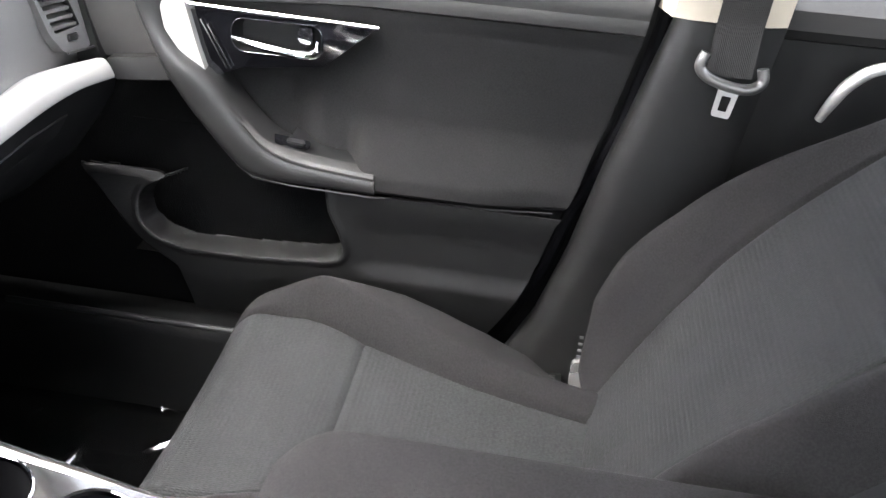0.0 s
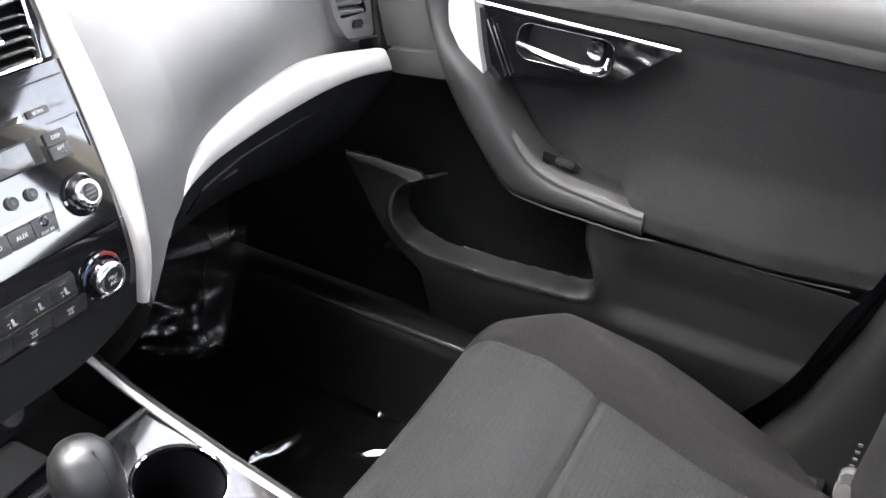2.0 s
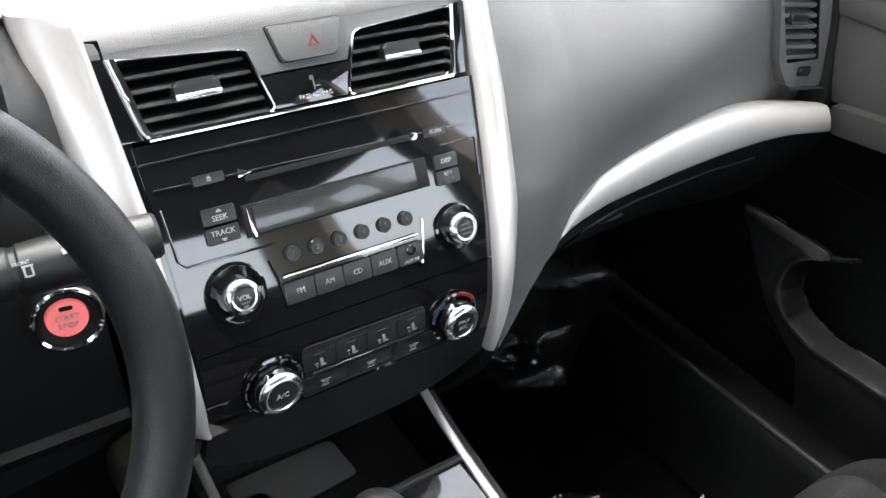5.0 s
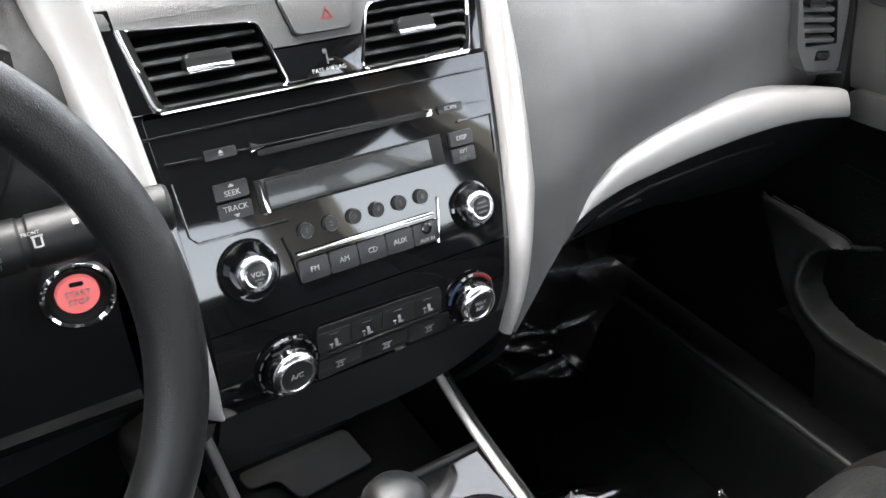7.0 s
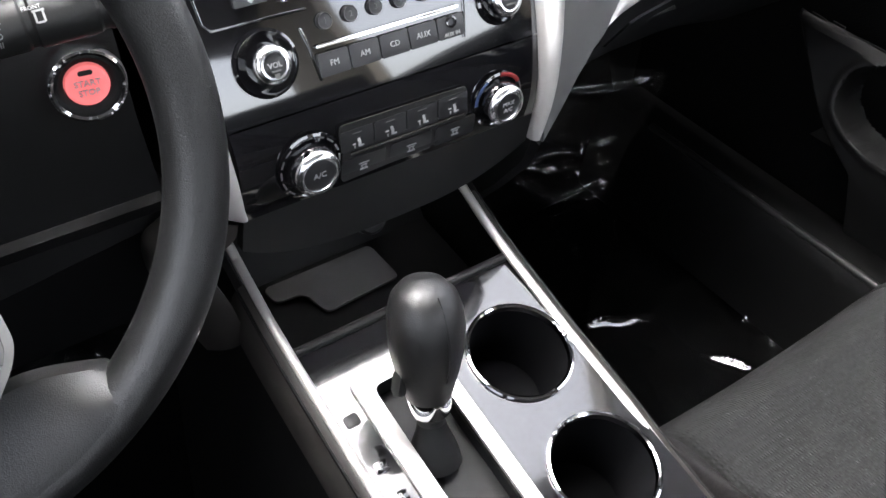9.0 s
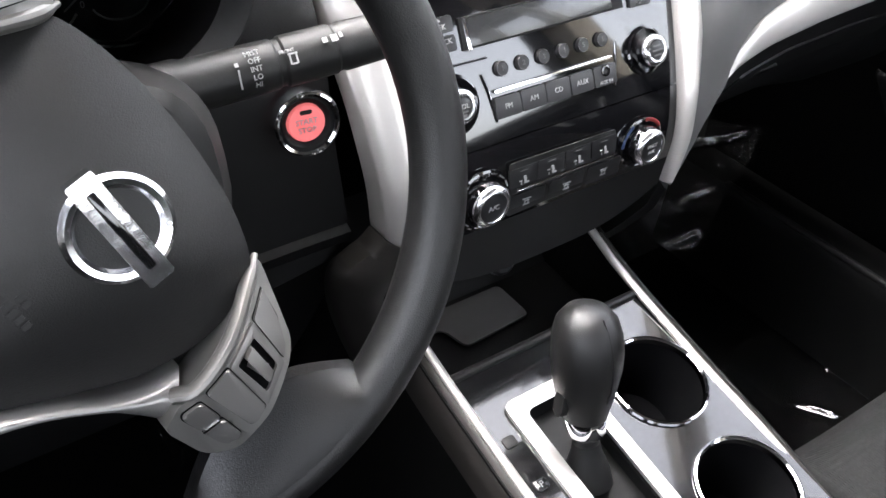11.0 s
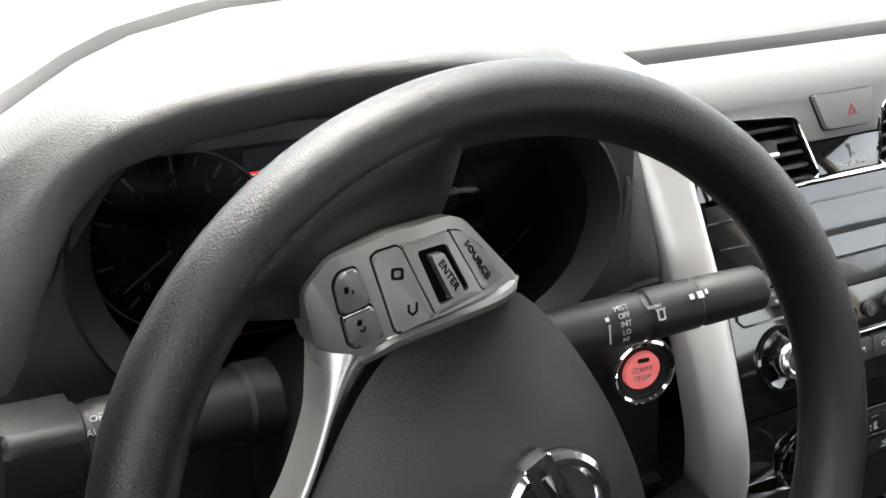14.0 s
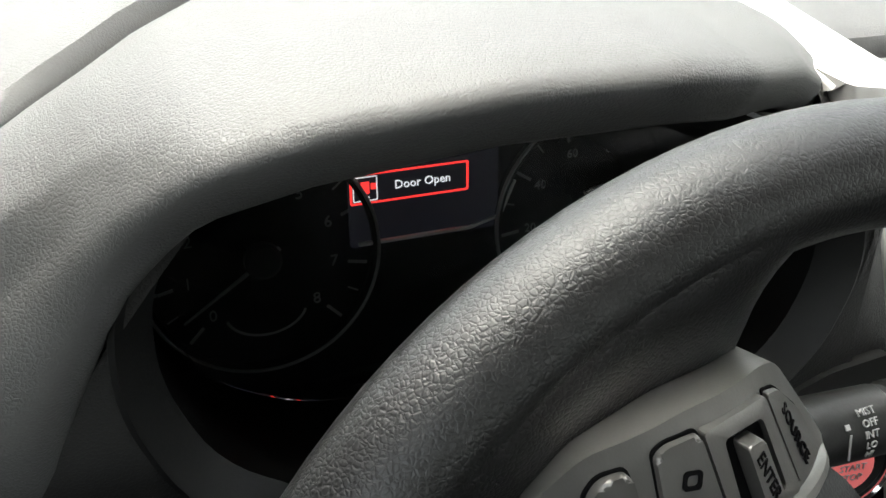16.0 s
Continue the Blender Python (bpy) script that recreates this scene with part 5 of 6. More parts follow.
for cx, cy in CUPS:
    well = part("cup_well", lathe([(0.0412, 0.0), (0.040, -0.03), (0.037, -0.075), (0.0, -0.075)], 40), FACE, console, m=PF @ pose(cx, cy, 0))
    well.data.flip_normals()
    part("cup_rim", lathe([(0.0445, 0.0004), (0.0440, 0.0030), (0.0424, 0.0036), (0.0408, 0.0024), (0.0405, -0.003)], 56), CHROME, console, "bright chrome cup holder rim", m=PF @ pose(cx, cy, 0))
part("gate_floor", slab(gate, 0.004, base=-0.020), BLACK, console, m=PF)
frame_out = soften([(-0.078, 0.112), (-0.004, 0.112), (-0.004, -0.11), (-0.078, -0.11)], 0.010)
frame_in = soften([(-0.064, 0.098), (-0.016, 0.098), (-0.016, -0.10), (-0.064, -0.10)], 0.008)
part("gate_frame", ring(frame_out, frame_in, 0.004, bevel=0.001), SILVER, console, "satin silver shift gate frame", m=PF)
part("gate_liner", grid([[(x, y, 0.003) for x, y in frame_in], [(x * 0.99, y * 0.99, -0.02) for x, y in frame_in]], ring=True), BLACK, console, m=PF)
for k, y in enumerate((0.083, 0.042, 0.016, -0.008, -0.032, -0.056)):
    b = part("gear_mark", slab(rounded(0.011, 0.0095, 0.002), 0.0012, 0.0005), GREYGLOSS if k else MATTE, console, m=PF @ pose(-0.0905, y, 0))
    if k:
        lettering("PRNDL"[k - 1], 0.0075, WHITE, console, PF @ pose(-0.0905, y, 0.0013))
for s in (-1, 1):
    path = [(s * 0.1045, y, rail_z(y)) for y in np.linspace(0.20, 0.66, 30)]
    if s < 0:
        path += [tuple(p) for p in smooth_path([path[-1], (-0.110, 0.668, 0.578), (-0.124, 0.650, 0.612), (-0.138, 0.622, 0.648)], 12)][1:]
    part("rail", tube(path, 0.0042, 12, flat=0.8), SILVER, console, "slim satin silver rail")
    rows = [[(s * (0.1085 + d), y, rail_z(y) - h) for d, h in ((0.0, -0.001), (0.005, 0.001), (0.010, 0.006), (0.0145, 0.018), (0.016, 0.034), (0.012, 0.036))] for y in np.linspace(0.20, 0.64, 24)]
    part("side_band", grid(rows), PEWTER_AND_SHADE, console, "dark pewter band below the rail")
    rows = [[(s * (0.110 + 0.012 * v ** 0.5 + 0.012 * v), y, rail_z(y) - 0.002 - (rail_z(y) - 0.06) * v) for v in np.linspace(0, 1, 10)] for y in np.linspace(-0.30, 0.80, 40)]
    part("side_wall", grid(rows, thick=0.006), SILL, console)
# open tray under the stack
rows = [[(x, y, z) for y, z in ((0.577, 0.519), (0.585, 0.515), (0.592, 0.468), (0.60, 0.462), (0.70, 0.470), (0.73, 0.50), (0.74, 0.60))] for x in np.linspace(-0.105, 0.105, 12)]
part("tray", grid(rows), BLACK, console)
part("tray_lip", tube([(-0.100, 0.578, 0.5185), (0.10, 0.578, 0.5185)], 0.004, 10), MATTE, console)
part("tray_mat", slab(soften([(-0.072, 0.035), (0.036, 0.035), (0.040, -0.010), (-0.036, -0.014), (-0.044, 0.014), (-0.07, 0.016)], 0.006), 0.003, 0.001), VINYL, console, "satin tray mat", m=fr((0, 0.655, 0.470), (1, 0, 0), (0, -0.10, 1)))
part("power_socket", lathe([(0.0155, 0), (0.0155, 0.008), (0.013, 0.011), (0.011, 0.010), (0, 0.010)], 28), MATTE, console, "round power socket cap", m=fr((0.040, 0.700, 0.500), (1, 0, 0), (0, -0.8, 0.5)))
# console box and its cloth lid
part("box", slab(rounded(0.215, 0.52, 0.03), 0.50, 0.01), MATTE, console, m=pose(0, -0.05, 0.06))
lid_rows = []
for k in range(40):
    y = 0.215 - 0.50 * k / 39
    e = 1 - max(0, 1 - (k + 0.3) / 5) ** 2.5
    row = []
    for i in range(33):
        a = math.pi * 2 * i / 32
        c, s_ = math.cos(a), math.sin(a)
        row.append((0.118 * (0.55 + 0.45 * e) * math.copysign(abs(c) ** 0.4, c), y, 0.578 + 0.026 * math.copysign(abs(s_) ** 0.6, s_) * (0.35 + 0.65 * e)))
    lid_rows.append(row[:-1])
part("armrest_lid", grid(lid_rows, ring=True, caps=True), FABRIC, console, "charcoal cloth armrest lid")

# ---- gear selector ----
base, top = Vector((-0.048, 0.466, 0.485)), Vector((-0.038, 0.512, 0.628))
axis = (top - base).normalized()
lever = thing("gear_selector", "black leather gear selector knob on a chrome collar", "gear selector", m=fr(base, (1, 0, 0), axis))
part("boot", lathe([(0.020, -0.006), (0.018, 0.006), (0.012, 0.022), (0.0105, 0.030)], 24), BLACK, lever)
part("stem", lathe([(0.0105, 0.0), (0.0105, 0.05)], 24), MATTE, lever)
part("collar", lathe([(0.0120, 0.036), (0.0150, 0.040), (0.0165, 0.052), (0.0160, 0.058), (0.013, 0.060)], 32), CHROME, lever, "bright chrome collar")
H = (top - base).length
prof = [(0.0162, 0.052), (0.0185, 0.060), (0.0235, 0.076), (0.0285, 0.095), (0.0305, 0.110), (0.0298, 0.124), (0.0262, 0.135), (0.0190, 0.1425), (0.0095, 0.1462), (0.0, 0.147)]
bm = lathe(prof, 40)
for v in bm.verts:
    f = ease(v.co.z, 0.06, 0.12)
    v.co.x *= 1 - 0.11 * f
    v.co.y = v.co.y * (1 - 0.16 * f) - 0.004 * f
    v.co.z += 0.004 * f * (v.co.y / 0.03)
part("knob", bm, LEATHERETTE, lever, "black leather knob with a stitched seam")
part("release_button", slab(rounded(0.010, 0.020, 0.004), 0.006, 0.002), MATTE, lever, m=fr((-0.020, 0.0, 0.072), (0, 1, 0), (-0.95, 0, 0.25)))

part("stitched_seam", tube([(0.0005 + q, -0.0262 * math.sqrt(max(0.0, 1 - ((h - 0.105) / 0.046) ** 2)) - 0.004, h) for q, h in ((0.0, 0.074), (0.0, 0.085), (0.0, 0.095), (0.0, 0.105), (0.0, 0.118), (0.0, 0.130), (0.0, 0.140))], 0.0007, 6, up=(1, 0, 0)), BLACK, lever)

# ---- passenger seat ----
SX, SW = 0.395, 0.245
seat = thing("passenger_seat", "charcoal cloth passenger seat with ribbed insert and raised bolsters", "car seat")


def cushion(s, y):
    """The top of the cushion: s from -1 (console side) to 1 (door side)."""
    edge = lerp(y, [-0.10, 0.08, 0.24, 0.34, 0.48], [0.28, 0.44, 0.63, 0.77, 0.82])
    a = abs(s)
    z = 0.352 + 0.018 * ease(y, 0.0, 0.35) - 0.012 * (1 - (s / edge) ** 2 if a < edge else 0)
    z += (0.046 + 0.012 * (s > 0) - 0.010 * ease(y, 0.30, 0.42)) * lerp(y, [-0.14, 0.0, 0.20, 0.32], [0.25, 0.45, 0.86, 1.0]) * ease(a, edge - 0.02, min(0.97, edge + 0.16)) * ease(-y, -0.485, -0.32)
    z -= 0.075 * max(0, (a - 0.88) / 0.12) ** 2.2
    z -= 0.10 * max(0, (y - 0.395) / 0.083) ** 2.6
    z -= 0.010 * math.exp(-(((a - edge) * SW) / 0.005) ** 2)
    if a < edge:
        z -= 0.006 * math.exp(-((y - 0.243) / 0.004) ** 2)
        z += 0.006 * math.exp(-((y - 0.30) / 0.05) ** 2)
    if s > 0:
        z -= lerp(y, [-0.14, -0.08, -0.04, 0.01, 0.07, 0.13, 0.20], [0.17, 0.125, 0.080, 0.046, 0.026, 0.012, 0.0]) * ease(a, 0.42, 0.90)
    z += 0.0015 * noise.noise((s * 4, y * 14, 3))
    return z, edge


def cushion_point(s, y):
    z, _ = cushion(s, y)
    w = SW * (1 + 0.0 * y)
    return Vector((SX + s * w * lerp(y, [-0.1, 0.32, 0.48], [1.0, 1.0, 0.95]), y, z))


ys = sorted([0.2430, 0.2432] + list(np.linspace(-0.14, 0.34, 110)) + list(np.linspace(0.345, 0.480, 38)))


def cushion_strip(f0, f1, n, y_list=None):
    return grid([[cushion_point(f0(y) + (f1(y) - f0(y)) * i / n, y) for i in range(n + 1)] for y in (y_list or ys)])


edge_of = lambda y: cushion(0.0, y)[1]
part("cushion_insert", cushion_strip(lambda y: -edge_of(y), edge_of, 70, [y for y in ys if y <= 0.2432]), INSERT, seat, "ribbed cloth cushion insert")
part("cushion_front", cushion_strip(lambda y: -edge_of(y), edge_of, 70, [y for y in ys if y >= 0.2432]), INSERT, seat, "ribbed cloth cushion front")
for s in (-1, 1):
    part("cushion_bolster", cushion_strip(lambda y: s * edge_of(y), lambda y: s * 1.0, 40), FABRIC, seat)
rows = []
for y in np.linspace(-0.14, 0.480, 42):
    p, q = cushion_point(-1, y), cushion_point(1, y)
    rows.append([p, p + Vector((0.0, 0, -0.08)), (p.x + 0.03, y - 0.02, 0.16), (q.x - 0.03, y - 0.02, 0.16), q + Vector((0, 0, -0.08)), q])
part("cushion_skirt", grid(rows), FABRIC, seat)
fr_row = [cushion_point(s, 0.480) for s in np.linspace(-1, 1, 40)]
part("cushion_nose", grid([fr_row, [p + Vector((0, 0.004, -0.05)) for p in fr_row], [p + Vector((0, -0.02, -0.10)) for p in fr_row], [Vector((p.x, 0.37, 0.14)) for p in fr_row]]), FABRIC, seat)
part("seat_base", slab(rounded(0.40, 0.50, 0.02), 0.12), BLACK, seat, m=pose(SX, 0.14, 0.06))

# backrest, reclined
BF = fr((SX, -0.085, 0.335), (-1, 0, 0), (0, math.cos(radians(38)), math.sin(radians(38))))


def back(s, v):
    """The front of the backrest in its own frame: x, up, out."""
    a = abs(s)
    w = lerp(v, [0, 0.10, 0.30, 0.55, 0.66], [0.225, 0.245, 0.262, 0.250, 0.215])
    edge = lerp(v, [0, 0.15, 0.40, 0.62], [0.52, 0.56, 0.66, 0.72])
    z = 0.030 * math.sin(math.pi * min(1, v / 0.55)) + 0.008
    z += 0.050 * ease(a, edge - 0.03, min(0.98, edge + 0.28)) * math.sin(math.pi * min(1, 0.12 + v / 0.72))
    z -= 0.09 * max(0, (a - 0.86) / 0.14) ** 2
    z -= 0.006 * math.exp(-(((a - edge) * w) / 0.004) ** 2)
    z -= 0.08 * max(0, (v - 0.60) / 0.08) ** 2
    if s < 0:
        z += lerp(v, [0, 0.05, 0.09, 0.16, 0.257, 0.34, 0.5], [-0.004, 0.012, 0.027, 0.029, 0.013, 0.008, 0.0]) * ease(a, edge, edge + 0.26)
    z += 1.1 * min(0, v)
    z += 0.0015 * noise.noise((s * 4, v * 14, 9))
    return Vector((s * w, v, z)), edge


vs = np.linspace(-0.06, 0.68, 76)
part("backrest_insert", grid([[back(-back(0, v)[1] + 2 * back(0, v)[1] * i / 60, v)[0] for i in range(61)] for v in vs]), INSERT, seat, "ribbed cloth backrest insert", m=BF)
for s in (-1, 1):
    part("backrest_bolster", grid([[back(s * (back(0, v)[1] + (1 - back(0, v)[1]) * i / 30), v)[0] for i in range(31)] for v in vs]), FABRIC, seat, m=BF)
    rows = []
    for v in vs:
        p = back(s, v)[0]
        rows.append([p, p + Vector((s * 0.004, 0, -0.02)), p + Vector((s * 0.004, 0, -0.06)), p + Vector((-s * 0.004, 0, -0.085))])
    part("backrest_side", grid(rows), MATTE, seat, "darker side of the backrest", m=BF)
rows = []
for v in vs:
    p, q = back(-1, v)[0], back(1, v)[0]
    rows.append([p + Vector((0.004, 0, -0.085)), p + Vector((0.03, 0, -0.13)), q + Vector((-0.03, 0, -0.13)), q + Vector((-0.004, 0, -0.085))])
part("backrest_shell", grid(rows), FABRIC, seat, m=BF)
rec = thing("recline_lever", "small grey recline lever beside the seat", "seat lever", m=fr((0.645, -0.075, 0.285), (0, 1, 0), (1, 0, 0)))
part("handle", slab(rounded(0.03, 0.05, 0.008), 0.014, 0.004), SPOKE_LIT, rec)
for k in range(4):
    part("mark", slab(rounded(0.006, 0.004, 0.001), 0.002), GREYPRINT, rec, m=pose(0.006, 0.034 + 0.012 * k, 0.004))

# ---- passenger door ----
door = thing("passenger_door", "charcoal passenger door with gloss black handle plate and map pocket", "car door")


@functools.lru_cache(maxsize=None)
def sides(poly):
    a = np.array(poly)
    return a, np.roll(a, -1, axis=0)


def depth_in(poly, y, z):
    """How far a point of the door lies inside an outline (outside: minus)."""
    a, b = sides(tuple(poly))
    d = b - a
    p = np.array((y, z))
    t = np.clip(((p - a) * d).sum(1) / ((d * d).sum(1) + 1e-12), 0, 1)
    best = np.sqrt(((p - a - d * t[:, None]) ** 2).sum(1).min())
    cross = (a[:, 1] > z) != (b[:, 1] > z)
    inner = np.count_nonzero(cross & (y < a[:, 0] + d[:, 0] * (z - a[:, 1]) / np.where(cross, d[:, 1], 1))) % 2
    return float(best if inner else -best)


def rear_edge(z):
    """Where the door trim ends before the centre pillar."""
    return lerp(z, [0.20, 0.29, 0.395, 0.50, 0.534, 0.66, 0.781, 0.87], [0.125, 0.073, 0.022, -0.006, -0.024, -0.064, -0.090, -0.10])


# belt pad: a face under a fold, then the roll below the glass
rows = []
for k in range(60):
    u = k / 59
    row = []
    for x, z in ((0.765, 0.7905), (0.752, 0.7915), (0.7445, 0.796), (0.7425, 0.803), (0.7415, 0.812), (0.7435, 0.8165), (0.7425, 0.820), (0.741, 0.828), (0.743, 0.840), (0.752, 0.855), (0.768, 0.864), (0.790, 0.868)):
        y0 = rear_edge(z)
        y = y0 + (0.80 - y0) * u
        row.append((x - 0.006 * ease(y, 0.45, 0.66), y, z - 0.012 * ease(y, 0.26, 0.56) * (1 - ease(z, 0.80, 0.83))))
    rows.append(row)
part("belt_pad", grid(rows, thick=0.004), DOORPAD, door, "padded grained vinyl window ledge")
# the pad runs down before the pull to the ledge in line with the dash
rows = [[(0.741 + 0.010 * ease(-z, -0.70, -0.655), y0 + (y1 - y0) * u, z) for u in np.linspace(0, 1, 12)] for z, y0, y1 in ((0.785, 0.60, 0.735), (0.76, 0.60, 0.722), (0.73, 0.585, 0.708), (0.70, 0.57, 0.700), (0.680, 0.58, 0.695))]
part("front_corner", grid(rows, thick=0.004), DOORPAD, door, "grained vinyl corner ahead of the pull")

PLATE = [(0.556, 0.767), (0.277, 0.768), (0.357, 0.7015), (0.479, 0.688), (0.530, 0.667)]


# soft insert: swells out into the arm rest along its foot
def insert_x(y, z):
    rear = ease(-y, -0.325, -0.285)
    foot = ease(-z, -0.630, -0.545) * (1 - 0.45 * ease(-y, -0.12, 0.03))
    x = 0.757 + 0.008 * math.sin(math.pi * ease(z, 0.52, 0.79)) - 0.008 * ease(z, 0.76, 0.79)
    x -= 0.050 * rear * foot
    x += 0.012 * ease(-z, -0.530, -0.518) ** 2 * rear
    x += 0.024 * ease(y, 0.36, 0.42) * ease(-y, -0.56, -0.50) * ease(-z, -0.70, -0.66)
    return x + 0.030 * ease(depth_in(PLATE, y, z), 0.0, 0.012)


rows = []
for k in range(120):
    u = k / 119
    row = []
    for z in np.linspace(0.5185, 0.792, 60):
        y = rear_edge(z) + (lerp(z, [0.52, 0.60, 0.68, 0.79], [0.440, 0.525, 0.570, 0.600]) - rear_edge(z)) * u
        row.append((insert_x(y, z), y, z))
    rows.append(row)
part("insert_panel", grid(rows, thick=0.004), DOORCLOTH, door, "soft charcoal insert panel")

# darker lower panel with a winged map pocket through it
BODY = soften([(0.768, 0.4860), (0.715, 0.490), (0.640, 0.488), (0.578, 0.485), (0.54, 0.497), (0.50, 0.530), (0.20, 0.530), (-0.11, 0.530), (-0.11, 0.19), (0.585, 0.19), (0.605, 0.335), (0.660, 0.378), (0.720, 0.438)], 0.006, 3)
OPENING = soften([(0.590, 0.4960), (0.626, 0.4815), (0.652, 0.466), (0.661, 0.446), (0.654, 0.416), (0.626, 0.392), (0.583, 0.379), (0.478, 0.381), (0.345, 0.391), (0.325, 0.398), (0.319, 0.412), (0.327, 0.442), (0.345, 0.480), (0.350, 0.545), (0.56, 0.545)], 0.010, 3)


def lower_x(y, z):
    b, o = depth_in(BODY, y, z), depth_in(OPENING, y, z)
    x = 0.728 - 0.016 * ease(b, -0.002, 0.008) + 0.030 * ease(-z, -0.37, -0.22) - 0.003 * math.exp(-((o + 0.006) / 0.006) ** 2)
    x += 0.026 * ease(z, 0.39, 0.49) * ease(y, 0.57, 0.64)
    x += 0.010 * ease(z, 0.36, 0.40) * (1 - ease(z, 0.44, 0.51)) * ease(-y, -0.325, -0.26)
    return x + 0.040 * ease(o, -0.002, 0.006)


bm = bmesh.new()
ny, nz = 300, 130
cols = []
for i in range(ny + 1):
    col = []
    for j in range(nz + 1):
        z = 0.20 + 0.316 * j / nz
        y = rear_edge(z) + (0.80 - rear_edge(z)) * i / ny
        col.append((bm.verts.new((lower_x(y, z), y, z)), depth_in(OPENING, y, z), depth_in(BODY, y, z)))
    cols.append(col)
for i in range(ny):
    for j in range(nz):
        c = (cols[i][j], cols[i + 1][j], cols[i + 1][j + 1], cols[i][j + 1])
        if min(q[1] for q in c) < 0.0050 and max(q[2] for q in c) > -0.002:
            bm.faces.new([q[0] for q in c])
bmesh.ops.delete(bm, geom=[v for v in bm.verts if not v.link_faces], context="VERTS")
back_skin(bm, 0.003)
part("lower_panel", bm, DOORLOWER, door, "darker lower door panel with a map pocket")
# The pocket's deep shade is put in as a near-black liner.
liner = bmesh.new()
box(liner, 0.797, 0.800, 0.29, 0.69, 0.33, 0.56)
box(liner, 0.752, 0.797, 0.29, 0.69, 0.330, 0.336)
part("pocket_liner", liner, CARPET, door, "map pocket bottom, blackened for the shade of its depth")
# Black sheet standing in for the shade ahead of the pull.
part("door_shade_sheet", grid([[(0.7985, y, z) for z in np.linspace(0.20, 0.79, 8)] for y in np.linspace(0.56, 1.05, 10)], thick=0.004), CARPET, door)
part("crease", tube([(0.772, 0.760, 0.468), (0.765, 0.70, 0.405), (0.762, 0.650, 0.352)], 0.002, 8), DOORLOWER, door)
# black rubber seal in the gap before the pillar
part("door_seal", tube([(0.775, rear_edge(z) - 0.022, z) for z in np.linspace(0.22, 0.86, 30)], 0.011, 10, up=(1, 0, 0)), FACE, door, "black rubber door seal")


def door_plate(name, outline, x, depth, mat, bevel=0.004, label="", r=0.008, parent=None):
    """A piece standing off the door: outline in (y, z), its face at x, going back by depth."""
    m = Matrix(((0, 0, -1, x + depth), (1, 0, 0, 0), (0, 1, 0, 0), (0, 0, 0, 1)))
    out = soften(outline, r) if r else outline
    area = sum(a[0] * b[1] - b[0] * a[1] for a, b in zip(out, out[1:] + out[:1]))
    if area < 0:
        out = out[::-1]
    return part(name, slab(out, depth, bevel, 3), mat, parent or door, label, m=m)


# the pull: a rounded bar that sweeps from the belt line down into the arm rest
N = 60
pull_out = smooth_path([(0.618, 0.795), (0.634, 0.785), (0.631, 0.765), (0.607, 0.713), (0.563, 0.634), (0.520, 0.577), (0.488, 0.540), (0.455, 0.5225), (0.36, 0.5195), (0.268, 0.518)], N)
pull_in = smooth_path([(0.600, 0.797), (0.592, 0.770), (0.586, 0.738), (0.566, 0.708), (0.522, 0.676), (0.490, 0.634), (0.447, 0.588), (0.402, 0.565), (0.345, 0.556), (0.270, 0.549)], N)
rows = []
for (oy, oz), (iy, iz) in zip(pull_out, pull_in):
    face = 0.702 + 0.020 * ease(oz, 0.66, 0.80)
    row = [(0.772, oy, oz), (face + 0.022, oy, oz)]
    for q, d in ((0.03, 0.012), (0.09, 0.0055), (0.18, 0.002), (0.32, 0.0), (0.55, 0.0), (0.72, 0.0012), (0.84, 0.004), (0.93, 0.009), (0.98, 0.016)):
        row.append((face + d, oy + (iy - oy) * q, oz + (iz - oz) * q))
    rows.append(row + [(face + 0.026, iy, iz), (0.772, iy - 0.002, iz + 0.003)])
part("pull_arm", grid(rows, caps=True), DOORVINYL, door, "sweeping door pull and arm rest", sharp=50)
# strip painted paler for the lit top of the arm rest, broadening to the rear
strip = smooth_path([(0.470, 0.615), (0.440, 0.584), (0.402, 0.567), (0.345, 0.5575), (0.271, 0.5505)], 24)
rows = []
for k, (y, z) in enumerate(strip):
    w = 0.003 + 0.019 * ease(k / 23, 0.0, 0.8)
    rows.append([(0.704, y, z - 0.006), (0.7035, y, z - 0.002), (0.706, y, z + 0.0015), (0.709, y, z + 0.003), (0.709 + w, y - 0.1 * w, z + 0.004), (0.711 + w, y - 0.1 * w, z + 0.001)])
part("arm_rest_strip", grid(rows, caps=True), DOORPAD, door, "arm rest edge, painted paler for its lit top")
part("arm_rest_top", grid([[(0.712, y, z + 0.001), (0.730, y - 0.004, z + 0.002), (0.748, y - 0.008, z + 0.004), (0.776, y - 0.012, z + 0.012)] for y, z in strip[9:]], thick=0.003), MATTE, door, "dark satin tray behind the arm rest edge")
# Paler tube that paints the thin highlight on the seam.
part("arm_rest_seam", tube([(0.722, 0.490, 0.5360), (0.712, 0.46, 0.5225), (0.706, 0.40, 0.5195), (0.706, 0.27, 0.5165), (0.716, 0.245, 0.5145), (0.719, 0.10, 0.5150), (0.730, 0.0, 0.5165)], 0.0016, 8), DOORPAD, door, "thin painted highlight along the arm rest seam")
sw_m = fr((0.741, 0.420, 0.5755), (0, 1, 0.10), (-0.25, -0.1, 0.95))
switch_box = part("window_switch", slab(rounded(0.085, 0.020, 0.008), 0.003, 0.001), GLOSS, door, "gloss black window switch", m=sw_m)
part("switch_rocker", slab(rounded(0.028, 0.009, 0.003), 0.005, 0.002), MATTE, switch_box, m=pose(-0.020, 0, 0.002))
